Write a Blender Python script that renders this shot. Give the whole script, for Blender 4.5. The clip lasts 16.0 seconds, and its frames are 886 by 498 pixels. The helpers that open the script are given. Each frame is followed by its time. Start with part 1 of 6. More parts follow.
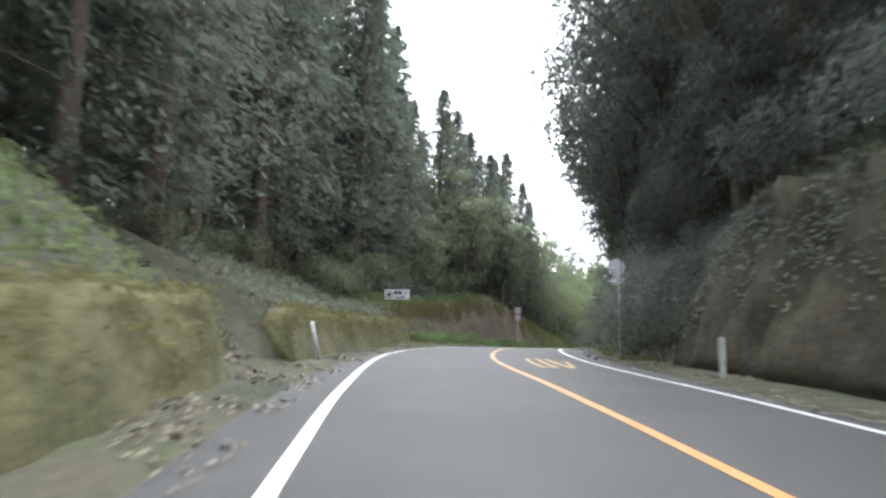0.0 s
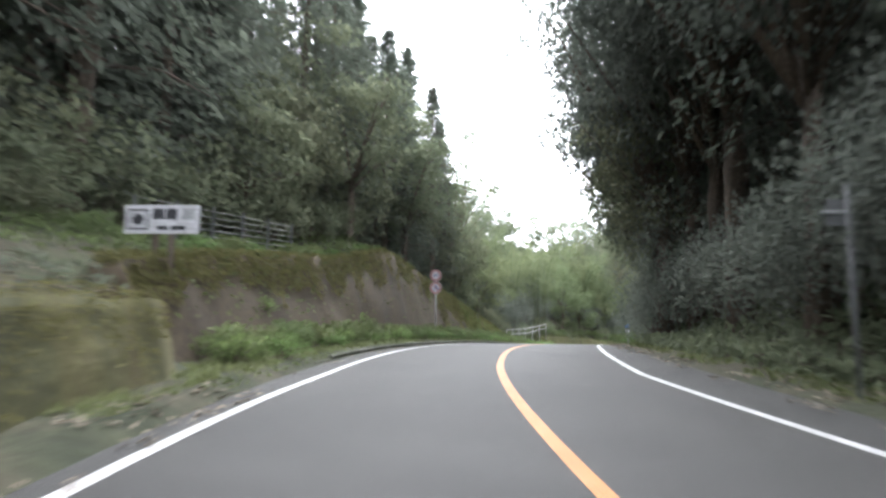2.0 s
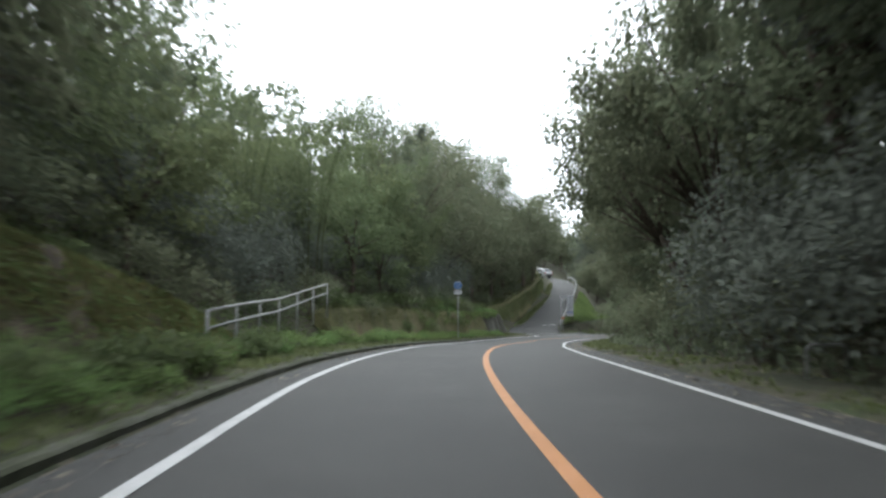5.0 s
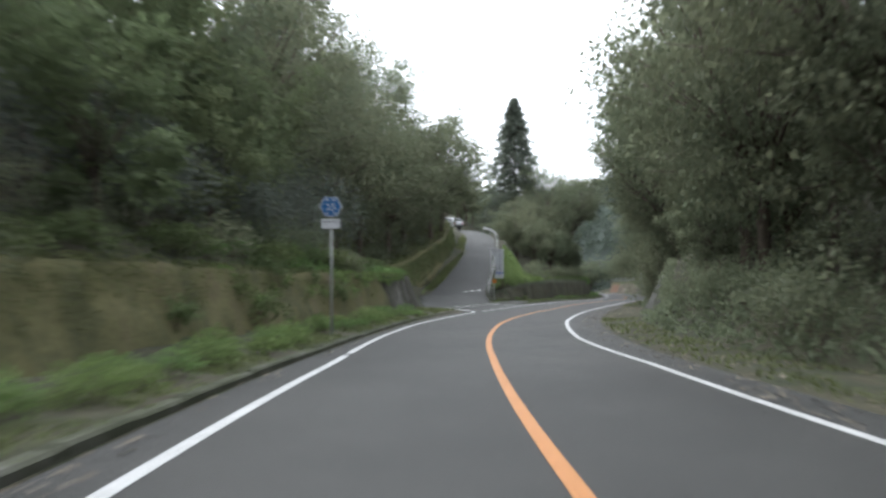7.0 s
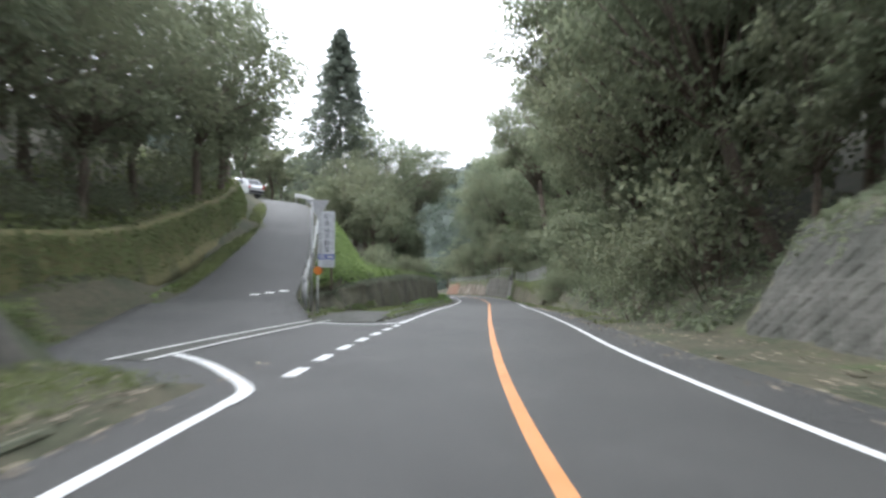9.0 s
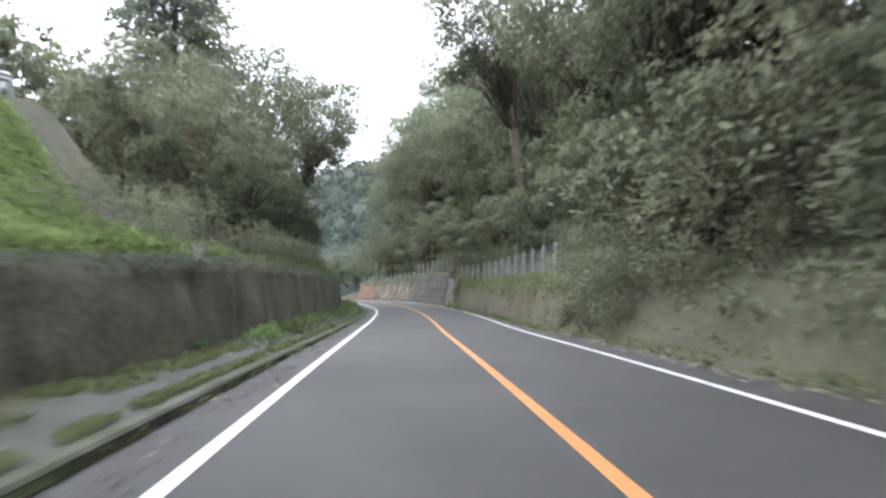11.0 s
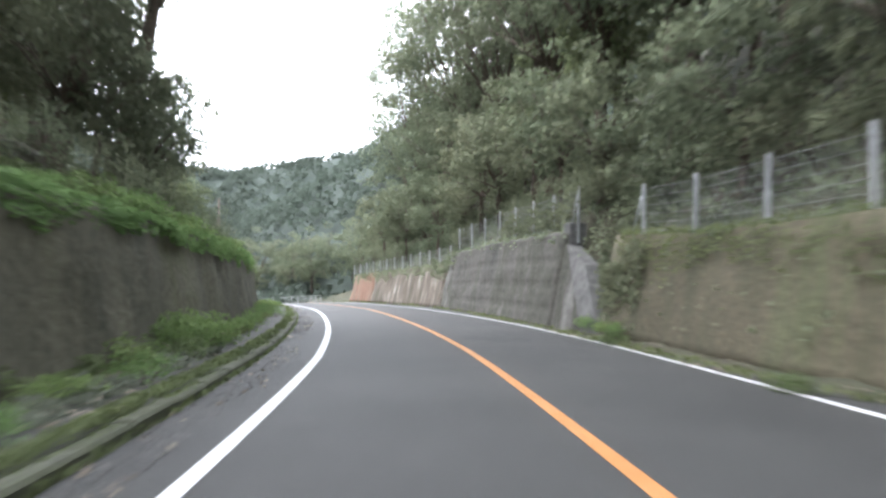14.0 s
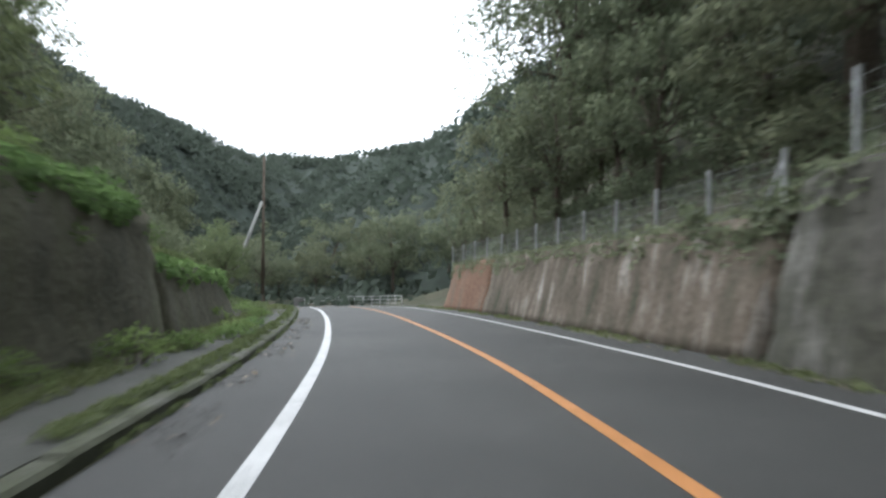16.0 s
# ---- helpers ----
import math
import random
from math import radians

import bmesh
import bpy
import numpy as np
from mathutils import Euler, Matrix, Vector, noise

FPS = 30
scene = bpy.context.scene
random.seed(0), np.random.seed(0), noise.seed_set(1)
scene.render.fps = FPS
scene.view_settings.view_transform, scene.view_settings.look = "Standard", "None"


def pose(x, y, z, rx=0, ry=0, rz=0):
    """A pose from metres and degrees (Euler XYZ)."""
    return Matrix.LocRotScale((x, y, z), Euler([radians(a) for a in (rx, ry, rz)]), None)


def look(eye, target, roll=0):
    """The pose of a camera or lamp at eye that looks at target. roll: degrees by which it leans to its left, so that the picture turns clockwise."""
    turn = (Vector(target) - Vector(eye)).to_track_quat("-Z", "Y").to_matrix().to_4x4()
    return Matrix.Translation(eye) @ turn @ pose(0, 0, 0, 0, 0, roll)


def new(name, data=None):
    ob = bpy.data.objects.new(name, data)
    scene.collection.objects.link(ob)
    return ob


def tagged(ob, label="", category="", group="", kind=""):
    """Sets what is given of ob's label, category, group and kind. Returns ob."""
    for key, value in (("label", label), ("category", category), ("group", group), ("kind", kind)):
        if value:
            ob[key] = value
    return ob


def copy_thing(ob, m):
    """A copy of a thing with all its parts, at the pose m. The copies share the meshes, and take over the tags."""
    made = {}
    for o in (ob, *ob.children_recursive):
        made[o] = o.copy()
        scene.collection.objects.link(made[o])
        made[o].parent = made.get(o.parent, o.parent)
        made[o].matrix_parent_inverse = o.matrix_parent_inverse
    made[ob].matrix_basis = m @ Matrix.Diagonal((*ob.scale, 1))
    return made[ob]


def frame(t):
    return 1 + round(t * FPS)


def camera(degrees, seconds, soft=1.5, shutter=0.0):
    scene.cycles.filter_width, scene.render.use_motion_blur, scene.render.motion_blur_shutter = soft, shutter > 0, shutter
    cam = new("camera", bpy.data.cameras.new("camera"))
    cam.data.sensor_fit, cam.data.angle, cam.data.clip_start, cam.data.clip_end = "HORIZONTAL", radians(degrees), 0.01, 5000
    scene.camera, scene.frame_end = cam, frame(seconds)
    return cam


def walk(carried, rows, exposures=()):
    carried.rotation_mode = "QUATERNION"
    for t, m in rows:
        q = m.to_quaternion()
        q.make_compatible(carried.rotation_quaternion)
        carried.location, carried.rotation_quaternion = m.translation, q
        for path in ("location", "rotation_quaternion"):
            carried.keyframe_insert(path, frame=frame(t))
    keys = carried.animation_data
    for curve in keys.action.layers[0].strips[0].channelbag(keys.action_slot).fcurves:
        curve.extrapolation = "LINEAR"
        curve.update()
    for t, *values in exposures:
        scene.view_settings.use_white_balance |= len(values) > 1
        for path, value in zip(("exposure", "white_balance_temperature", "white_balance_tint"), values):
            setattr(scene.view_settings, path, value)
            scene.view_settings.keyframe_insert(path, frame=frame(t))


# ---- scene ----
cam = camera(66.3, 16.0, soft=2.6, shutter=0.5)
PATH = [
    (0, (0.00, 0.00, 1.20), (-0.00, 9.86, 2.89), 1.61),
    (0.5, (-0.27, 5.51, 1.69), (-0.04, 15.37, 3.33), -0.30),
    (1, (-0.36, 11.06, 2.12), (0.31, 20.95, 3.43), -1.41),
    (1.5, (-0.18, 16.68, 2.43), (1.05, 26.53, 3.69), -0.76),
    (2, (0.33, 22.35, 2.73), (2.18, 32.09, 4.02), 0.53),
    (2.5, (1.13, 28.02, 3.05), (3.65, 37.62, 4.24), 0.73),
    (3, (2.43, 33.63, 3.33), (5.55, 43.07, 4.34), 0.24),
    (3.5, (4.04, 39.19, 3.53), (7.74, 48.43, 4.50), -0.63),
    (4, (5.96, 44.73, 3.61), (10.24, 53.72, 4.50), -0.26),
    (4.5, (8.22, 50.18, 3.66), (12.98, 58.94, 4.41), 0.04),
    (5, (10.88, 55.43, 3.65), (16.06, 63.96, 4.29), 0.15),
    (5.2, (12.03, 57.51, 3.63), (17.36, 65.95, 4.22), 0.04),
    (6, (17.14, 65.91, 3.43), (22.60, 74.28, 3.70), -0.04),
    (6.6, (21.46, 72.41, 3.10), (27.42, 80.44, 3.11), -0.15),
    (7.3, (27.39, 79.76, 2.58), (34.32, 86.96, 2.72), -0.37),
    (7.5, (29.11, 81.89, 2.41), (36.23, 88.92, 2.47), -0.42),
    (8, (33.68, 86.99, 1.99), (41.21, 93.56, 2.07), -0.04),
    (8.5, (38.71, 91.82, 1.62), (46.65, 97.90, 1.79), 0.50),
    (9, (44.25, 96.51, 1.32), (52.59, 102.02, 1.45), 0.44),
    (9.5, (50.16, 100.72, 1.02), (58.81, 105.74, 1.19), 0.07),
    (10, (56.18, 104.68, 0.74), (65.05, 109.30, 0.88), -0.02),
    (10.2, (58.60, 106.23, 0.62), (67.53, 110.72, 0.79), 0.10),
    (11, (68.02, 111.52, 0.11), (76.99, 115.93, 0.27), -0.11),
    (11.7, (76.22, 116.09, -0.36), (85.22, 120.44, -0.21), -0.41),
    (12.3, (83.26, 120.03, -0.82), (92.29, 124.31, -0.68), -0.99),
    (12.5, (85.52, 121.34, -0.96), (94.56, 125.63, -0.85), -0.77),
    (13, (91.11, 124.60, -1.30), (100.12, 128.95, -1.17), -0.68),
    (13.5, (96.59, 127.80, -1.61), (105.54, 132.25, -1.46), 0.06),
    (14, (101.95, 131.00, -1.92), (110.79, 135.66, -1.76), 0.10),
    (14.5, (107.18, 134.41, -2.20), (115.89, 139.32, -2.00), 0.90),
    (15, (112.25, 137.87, -2.43), (120.79, 143.07, -2.27), 0.17),
    (15.5, (117.02, 141.44, -2.64), (125.39, 146.91, -2.52), 0.87),
    (16, (121.63, 145.03, -2.85), (129.73, 150.89, -2.75), 0.55),
]
EXPOSURES = [(0.0, 3.0, 5900, 12), (2.5, 3.15, 5950, 14), (4.0, 2.75, 5900, 12), (5.0, 1.85, 5900, 8), (7.5, 2.05, 5900, 11), (9.0, 2.5, 5900, 12), (10.0, 2.45, 5850, 13), (12.5, 3.1, 5800, 16), (14.5, 3.1, 5850, 13), (16.0, 1.9, 5850, 9)]
walk(cam, [(t, look(eye, target, roll)) for t, eye, target, roll in PATH], EXPOSURES)

# ---- daylight: thin overcast ----
SUN_EL, SUN_AZ = radians(55), radians(5)
world = bpy.data.worlds.new("overcast_sky")
scene.world = world
world.use_nodes = True
wn, wl = world.node_tree.nodes, world.node_tree.links
wn.clear()
sky = wn.new("ShaderNodeTexSky")
sky.sky_type, sky.sun_disc = "NISHITA", False
sky.sun_elevation, sky.sun_rotation = SUN_EL, SUN_AZ
sky.air_density, sky.dust_density, sky.ozone_density = 1.0, 6.0, 1.0
grey = wn.new("ShaderNodeHueSaturation")
grey.inputs["Saturation"].default_value = 0.1
bg = wn.new("ShaderNodeBackground")
bg.inputs["Strength"].default_value = 0.15
wo = wn.new("ShaderNodeOutputWorld")
veil = wn.new("ShaderNodeMix")
veil.data_type = "RGBA"
veil.inputs["Factor"].default_value = 0.85
veil.inputs["B"].default_value = (4.6, 4.65, 4.6, 1)
wl.new(sky.outputs[0], grey.inputs["Color"])
wl.new(grey.outputs[0], veil.inputs["A"])
wl.new(veil.outputs["Result"], bg.inputs["Color"])
wl.new(bg.outputs[0], wo.inputs["Surface"])
sun_data = bpy.data.lights.new("sun", "SUN")
sun_data.energy, sun_data.angle, sun_data.color = 0.5, radians(40), (1.0, 0.95, 0.87)
sun = new("sun", sun_data)
sun.matrix_world = look((0, 0, 60), Vector((0, 0, 60)) - Vector((math.sin(SUN_AZ) * math.cos(SUN_EL), math.cos(SUN_AZ) * math.cos(SUN_EL), math.sin(SUN_EL))))


# ---- materials ----
def material(name, colours, scale=1.0, rough=0.9, bump=0.3, fine=14.0, vary=0.0, metal=0.0, spec=0.3, streak=False, island=False):
    """A weathered surface: colours blended by noise at two sizes, with fine relief."""
    m = bpy.data.materials.new(name)
    m.use_nodes = True
    n, l = m.node_tree.nodes, m.node_tree.links
    b = n["Principled BSDF"]
    geo = n.new("ShaderNodeNewGeometry")
    place = geo.outputs["Position"]
    if streak:
        mp = n.new("ShaderNodeMapping")
        mp.inputs["Scale"].default_value = (1, 1, 0.18)
        l.new(place, mp.inputs["Vector"])
        place = mp.outputs[0]
    big = n.new("ShaderNodeTexNoise")
    big.inputs["Scale"].default_value, big.inputs["Detail"].default_value, big.inputs["Roughness"].default_value = scale, 6, 0.65
    l.new(place, big.inputs["Vector"])
    ramp = n.new("ShaderNodeValToRGB")
    e = ramp.color_ramp.elements
    k = len(colours)
    e[0].position, e[0].color = 0.32, (*colours[0], 1)
    e[1].position, e[1].color = 0.68, (*colours[-1], 1)
    for i in range(1, k - 1):
        x = e.new(0.32 + 0.36 * i / (k - 1))
        x.color = (*colours[i], 1)
    l.new(big.outputs["Fac"], ramp.inputs["Fac"])
    small = n.new("ShaderNodeTexNoise")
    small.inputs["Scale"].default_value, small.inputs["Detail"].default_value = fine, 5
    l.new(geo.outputs["Position"], small.inputs["Vector"])
    dirt = n.new("ShaderNodeMapRange")
    dirt.inputs["From Min"].default_value, dirt.inputs["From Max"].default_value = 0.3, 0.7
    dirt.inputs["To Min"].default_value, dirt.inputs["To Max"].default_value = 0.72, 1.25
    l.new(small.outputs["Fac"], dirt.inputs["Value"])
    mix = n.new("ShaderNodeMix")
    mix.data_type, mix.blend_type = "RGBA", "MULTIPLY"
    mix.inputs["Factor"].default_value = 1.0
    l.new(ramp.outputs[0], mix.inputs["A"])
    l.new(dirt.outputs[0], mix.inputs["B"])
    out = mix.outputs["Result"]
    if vary:
        src = geo.outputs["Random Per Island"] if island else n.new("ShaderNodeObjectInfo").outputs["Random"]
        hs = n.new("ShaderNodeHueSaturation")
        mr = n.new("ShaderNodeMapRange")
        mr.inputs["To Min"].default_value, mr.inputs["To Max"].default_value = 1 - vary, 1 + vary
        l.new(src, mr.inputs["Value"])
        l.new(mr.outputs[0], hs.inputs["Value"])
        l.new(out, hs.inputs["Color"])
        out = hs.outputs[0]
    l.new(out, b.inputs["Base Color"])
    b.inputs["Roughness"].default_value, b.inputs["Metallic"].default_value = rough, metal
    b.inputs["Specular IOR Level"].default_value = spec
    if bump:
        bp = n.new("ShaderNodeBump")
        bp.inputs["Strength"].default_value, bp.inputs["Distance"].default_value = bump, 0.03
        l.new(small.outputs["Fac"], bp.inputs["Height"])
        l.new(bp.outputs[0], b.inputs["Normal"])
    return m


def foliage(name, dark, light, hue=0.03, glow=0.35):
    """Leaves: each leaf and each tree a little different, light passing through."""
    m = bpy.data.materials.new(name)
    m.use_nodes = True
    n, l = m.node_tree.nodes, m.node_tree.links
    n.clear()
    geo, inf = n.new("ShaderNodeNewGeometry"), n.new("ShaderNodeObjectInfo")
    tex = n.new("ShaderNodeTexNoise")
    tex.inputs["Scale"].default_value, tex.inputs["Detail"].default_value = 0.35, 3
    l.new(geo.outputs["Position"], tex.inputs["Vector"])
    add = n.new("ShaderNodeMath")
    add.operation = "MULTIPLY_ADD"
    add.inputs[1].default_value = 0.3
    l.new(geo.outputs["Random Per Island"], add.inputs[0])
    sub = n.new("ShaderNodeMapRange")
    sub.inputs["From Min"].default_value, sub.inputs["From Max"].default_value = 0.3, 0.7
    sub.inputs["To Min"].default_value, sub.inputs["To Max"].default_value = 0.0, 0.45
    l.new(tex.outputs["Fac"], sub.inputs["Value"])
    l.new(sub.outputs[0], add.inputs[2])
    mix = n.new("ShaderNodeMix")
    mix.data_type = "RGBA"
    l.new(add.outputs[0], mix.inputs["Factor"])
    mix.inputs["A"].default_value, mix.inputs["B"].default_value = (*dark, 1), (*light, 1)
    hs = n.new("ShaderNodeHueSaturation")
    mr = n.new("ShaderNodeMapRange")
    mr.inputs["To Min"].default_value, mr.inputs["To Max"].default_value = 0.5 - hue, 0.5 + hue * 0.5
    l.new(inf.outputs["Random"], mr.inputs["Value"])
    l.new(mr.outputs[0], hs.inputs["Hue"])
    l.new(mix.outputs["Result"], hs.inputs["Color"])
    d, t, g = n.new("ShaderNodeBsdfDiffuse"), n.new("ShaderNodeBsdfTranslucent"), n.new("ShaderNodeBsdfGlossy")
    g.inputs["Roughness"].default_value = 0.6
    g.inputs["Color"].default_value = (0.6, 0.62, 0.6, 1)
    m1, m2, o = n.new("ShaderNodeMixShader"), n.new("ShaderNodeMixShader"), n.new("ShaderNodeOutputMaterial")
    m1.inputs["Fac"].default_value, m2.inputs["Fac"].default_value = glow, 0.02
    l.new(hs.outputs[0], d.inputs["Color"])
    l.new(hs.outputs[0], t.inputs["Color"])
    l.new(d.outputs[0], m1.inputs[1])
    l.new(t.outputs[0], m1.inputs[2])
    l.new(m1.outputs[0], m2.inputs[1])
    l.new(g.outputs[0], m2.inputs[2])
    l.new(m2.outputs[0], o.inputs["Surface"])
    return m


ASPHALT = material("asphalt", [(0.02494, 0.02494, 0.02299), (0.03354, 0.03354, 0.03088), (0.04472, 0.04429, 0.04108)], 0.3, 0.72, 0.6, 70, spec=0.4)
OLD_ASPHALT = material("old_asphalt", [(0.036, 0.039, 0.029), (0.05, 0.051, 0.043), (0.068, 0.067, 0.06)], 0.9, 0.85, 0.6, 35)
WHITE_PAINT = material("road_paint_white", [(0.36, 0.36, 0.355), (0.46, 0.46, 0.455), (0.5, 0.5, 0.495)], 3, 0.6, 0.3, 50)
ORANGE_PAINT = material("road_paint_orange", [(0.34, 0.145, 0.042), (0.4, 0.175, 0.055), (0.44, 0.2, 0.075)], 3, 0.6, 0.3, 50)
PALE_ORANGE = material("worn_orange_paint", [(0.26, 0.17, 0.075), (0.36, 0.235, 0.1), (0.42, 0.29, 0.14)], 4, 0.7, 0.3, 40)
WORN_PAINT = material("road_paint_worn", [(0.3, 0.3, 0.29), (0.45, 0.45, 0.43), (0.55, 0.55, 0.53)], 4, 0.7, 0.3, 50)
STONE = material("rough_stone", [(0.045, 0.047, 0.038), (0.066, 0.066, 0.056), (0.092, 0.09, 0.078)], 0.9, 0.94, 0.6, 14, vary=0.14)
PALE_CONCRETE = material("pale_concrete", [(0.085, 0.084, 0.078), (0.105, 0.102, 0.096), (0.128, 0.124, 0.117)], 1.5, 0.9, 0.08, 5)
MOTTLED_WALL = material("mottled_concrete", [(0.022, 0.023, 0.018), (0.042, 0.041, 0.034), (0.072, 0.068, 0.057), (0.048, 0.048, 0.034), (0.15, 0.143, 0.13)], 0.4, 0.94, 0.7, 6, streak=True)
MOSS_WALL = material("mossy_wall", [(0.046, 0.046, 0.021), (0.078, 0.078, 0.034), (0.118, 0.11, 0.048), (0.1, 0.08, 0.048)], 0.9, 0.95, 0.8, 9, streak=True)
ORANGE_WALL = material("orange_stained_wall", [(0.1, 0.06, 0.042), (0.15, 0.085, 0.055), (0.17, 0.1, 0.065), (0.12, 0.1, 0.075)], 0.9, 0.93, 0.6, 8, streak=True)
BROWN_BANK = material("brown_bank", [(0.046, 0.036, 0.023), (0.062, 0.048, 0.03), (0.074, 0.058, 0.036), (0.078, 0.07, 0.04)], 0.5, 0.95, 0.7, 7, streak=True)
STREAK_WALL = material("streaked_wall", [(0.042, 0.04, 0.024), (0.068, 0.064, 0.037), (0.09, 0.078, 0.05), (0.08, 0.085, 0.043)], 0.7, 0.94, 0.7, 9, streak=True)
ROCK = material("dark_rock", [(0.02, 0.019, 0.013), (0.036, 0.032, 0.021), (0.054, 0.047, 0.031), (0.045, 0.052, 0.026)], 0.7, 0.95, 0.9, 6)
EARTH_WALL = material("earthy_wall", [(0.048, 0.048, 0.034), (0.076, 0.074, 0.052), (0.105, 0.1, 0.07), (0.094, 0.098, 0.057)], 0.8, 0.95, 0.9, 8, streak=True)
RUST_WALL = material("rust_stained_wall", [(0.04, 0.045, 0.025), (0.085, 0.072, 0.052), (0.13, 0.105, 0.08), (0.3, 0.28, 0.25)], 1.3, 0.93, 0.6, 8, streak=True)
KERB = material("kerb_stone", [(0.035, 0.04, 0.022), (0.06, 0.065, 0.04), (0.1, 0.1, 0.085)], 1.5, 0.92, 0.5, 16)
SOIL = material("forest_floor", [(0.025, 0.031, 0.016), (0.038, 0.042, 0.023), (0.058, 0.053, 0.034), (0.042, 0.054, 0.022)], 0.5, 0.97, 1.0, 7)
LITTER = material("leaf_litter", [(0.13, 0.105, 0.078), (0.2, 0.168, 0.128), (0.28, 0.245, 0.195)], 2, 0.95, 0.3, 20, vary=0.4, island=True)
BARK = material("cedar_bark", [(0.06, 0.047, 0.036), (0.1, 0.08, 0.062), (0.14, 0.115, 0.09)], 1.0, 0.95, 0.9, 10, streak=True)
PALE_BARK = material("pale_bark", [(0.16, 0.15, 0.12), (0.25, 0.235, 0.2), (0.33, 0.31, 0.27)], 1.0, 0.9, 0.6, 12, streak=True)
STEEL = material("galvanised_steel", [(0.36, 0.37, 0.37), (0.46, 0.47, 0.47)], 2, 0.5, 0.1, 30, metal=0.6, spec=0.5)
DULL_GREY = material("dull_grey_metal", [(0.09, 0.095, 0.095), (0.13, 0.135, 0.135)], 3, 0.6, 0.05, 20)
WHITE_STEEL = material("white_painted_steel", [(0.32, 0.325, 0.32), (0.4, 0.405, 0.4)], 2, 0.5, 0.15, 25)
POST_CONCRETE = material("precast_concrete", [(0.22, 0.22, 0.21), (0.32, 0.32, 0.3)], 3, 0.85, 0.3, 20)
SIGN_WHITE = material("sign_white", [(0.48, 0.48, 0.5), (0.56, 0.56, 0.58)], 3, 0.45, 0.0, 20)
SIGN_GREY = material("sign_back_grey", [(0.28, 0.285, 0.29), (0.35, 0.355, 0.36)], 3, 0.5, 0.0, 20)
BOARD_WHITE = material("weathered_board", [(0.4, 0.41, 0.43), (0.5, 0.51, 0.53)], 3, 0.6, 0.1, 20)
GRAVEL = material("roadside_gravel", [(0.05, 0.048, 0.045), (0.09, 0.087, 0.082), (0.14, 0.135, 0.128)], 2, 0.95, 0.3, 20, vary=0.4, island=True)
SIGN_RED = material("sign_red", [(0.27, 0.12, 0.12), (0.32, 0.145, 0.145)], 3, 0.45, 0.0, 20)
SIGN_BLUE = material("sign_blue", [(0.015, 0.09, 0.24), (0.02, 0.12, 0.3)], 3, 0.45, 0.0, 20)
INK_BLUE = material("ink_blue", [(0.06, 0.09, 0.26), (0.08, 0.11, 0.3)], 3, 0.5, 0.0, 20)
INK_DARK = material("ink_dark", [(0.03, 0.03, 0.035), (0.05, 0.05, 0.055)], 3, 0.5, 0.0, 20)
ORANGE_PLASTIC = material("orange_reflector", [(0.42, 0.13, 0.025), (0.48, 0.16, 0.03)], 3, 0.4, 0.0, 20)
WIRE = material("dull_wire", [(0.22, 0.23, 0.22), (0.3, 0.31, 0.3)], 3, 0.6, 0.0, 20, metal=0.5)
RUBBER = material("tyre_rubber", [(0.02, 0.02, 0.02), (0.03, 0.03, 0.03)], 4, 0.85, 0.1, 20)
CAR_PAINT = material("white_car_paint", [(0.5, 0.51, 0.52), (0.55, 0.56, 0.57)], 1, 0.25, 0.0, 20, spec=0.5)
CAR_GLASS = material("car_glass", [(0.02, 0.025, 0.03), (0.03, 0.035, 0.04)], 1, 0.08, 0.0, 20, spec=0.6)
LAMP_RED = material("tail_lamp", [(0.35, 0.02, 0.02), (0.4, 0.03, 0.03)], 1, 0.3, 0.0, 20)
CANE = material("bamboo_cane", [(0.05, 0.068, 0.03), (0.075, 0.095, 0.042), (0.11, 0.12, 0.06)], 3, 0.6, 0.1, 20)
# Hill ground in narrow cool greens: distance haze put into the colour.
HILL = material("far_hill_ground", [(0.035, 0.046, 0.037), (0.038, 0.049, 0.039), (0.041, 0.053, 0.042)], 0.05, 1.0, 0.0, 0.6)

DARK_LEAF = foliage("dark_conifer_leaf", (0.115, 0.132, 0.11), (0.18, 0.2, 0.164), 0.015, 0.55)
# Cool, low-contrast far leaves: distance haze is painted into both tones.
HAZED_LEAF = foliage("hazed_far_leaf", (0.062, 0.078, 0.06), (0.073, 0.09, 0.07), 0.01, 0.5)
CEDAR_LEAF = foliage("cedar_foliage", (0.095, 0.112, 0.086), (0.165, 0.188, 0.142), 0.015, 0.55)
BROAD_LEAF = foliage("evergreen_leaf", (0.124, 0.145, 0.092), (0.215, 0.24, 0.147), 0.025, 0.55)
LIGHT_LEAF = foliage("light_green_leaf", (0.12, 0.15, 0.075), (0.235, 0.28, 0.145), 0.02, 0.5)
GRASS_LEAF = foliage("grass_blade", (0.080, 0.098, 0.042), (0.185, 0.21, 0.09), 0.02, 0.5)
DRY_GRASS = foliage("yellowish_grass", (0.11, 0.108, 0.042), (0.25, 0.238, 0.095), 0.015, 0.5)
GREY_FERN = foliage("grey_green_leaf", (0.09, 0.105, 0.075), (0.19, 0.21, 0.155), 0.02, 0.5)
WEED_LEAF = foliage("weed_leaf", (0.1, 0.165, 0.055), (0.24, 0.34, 0.125), 0.02, 0.5)
FERN_LEAF = foliage("bank_plant_leaf", (0.08, 0.108, 0.048), (0.19, 0.235, 0.1), 0.02, 0.5)

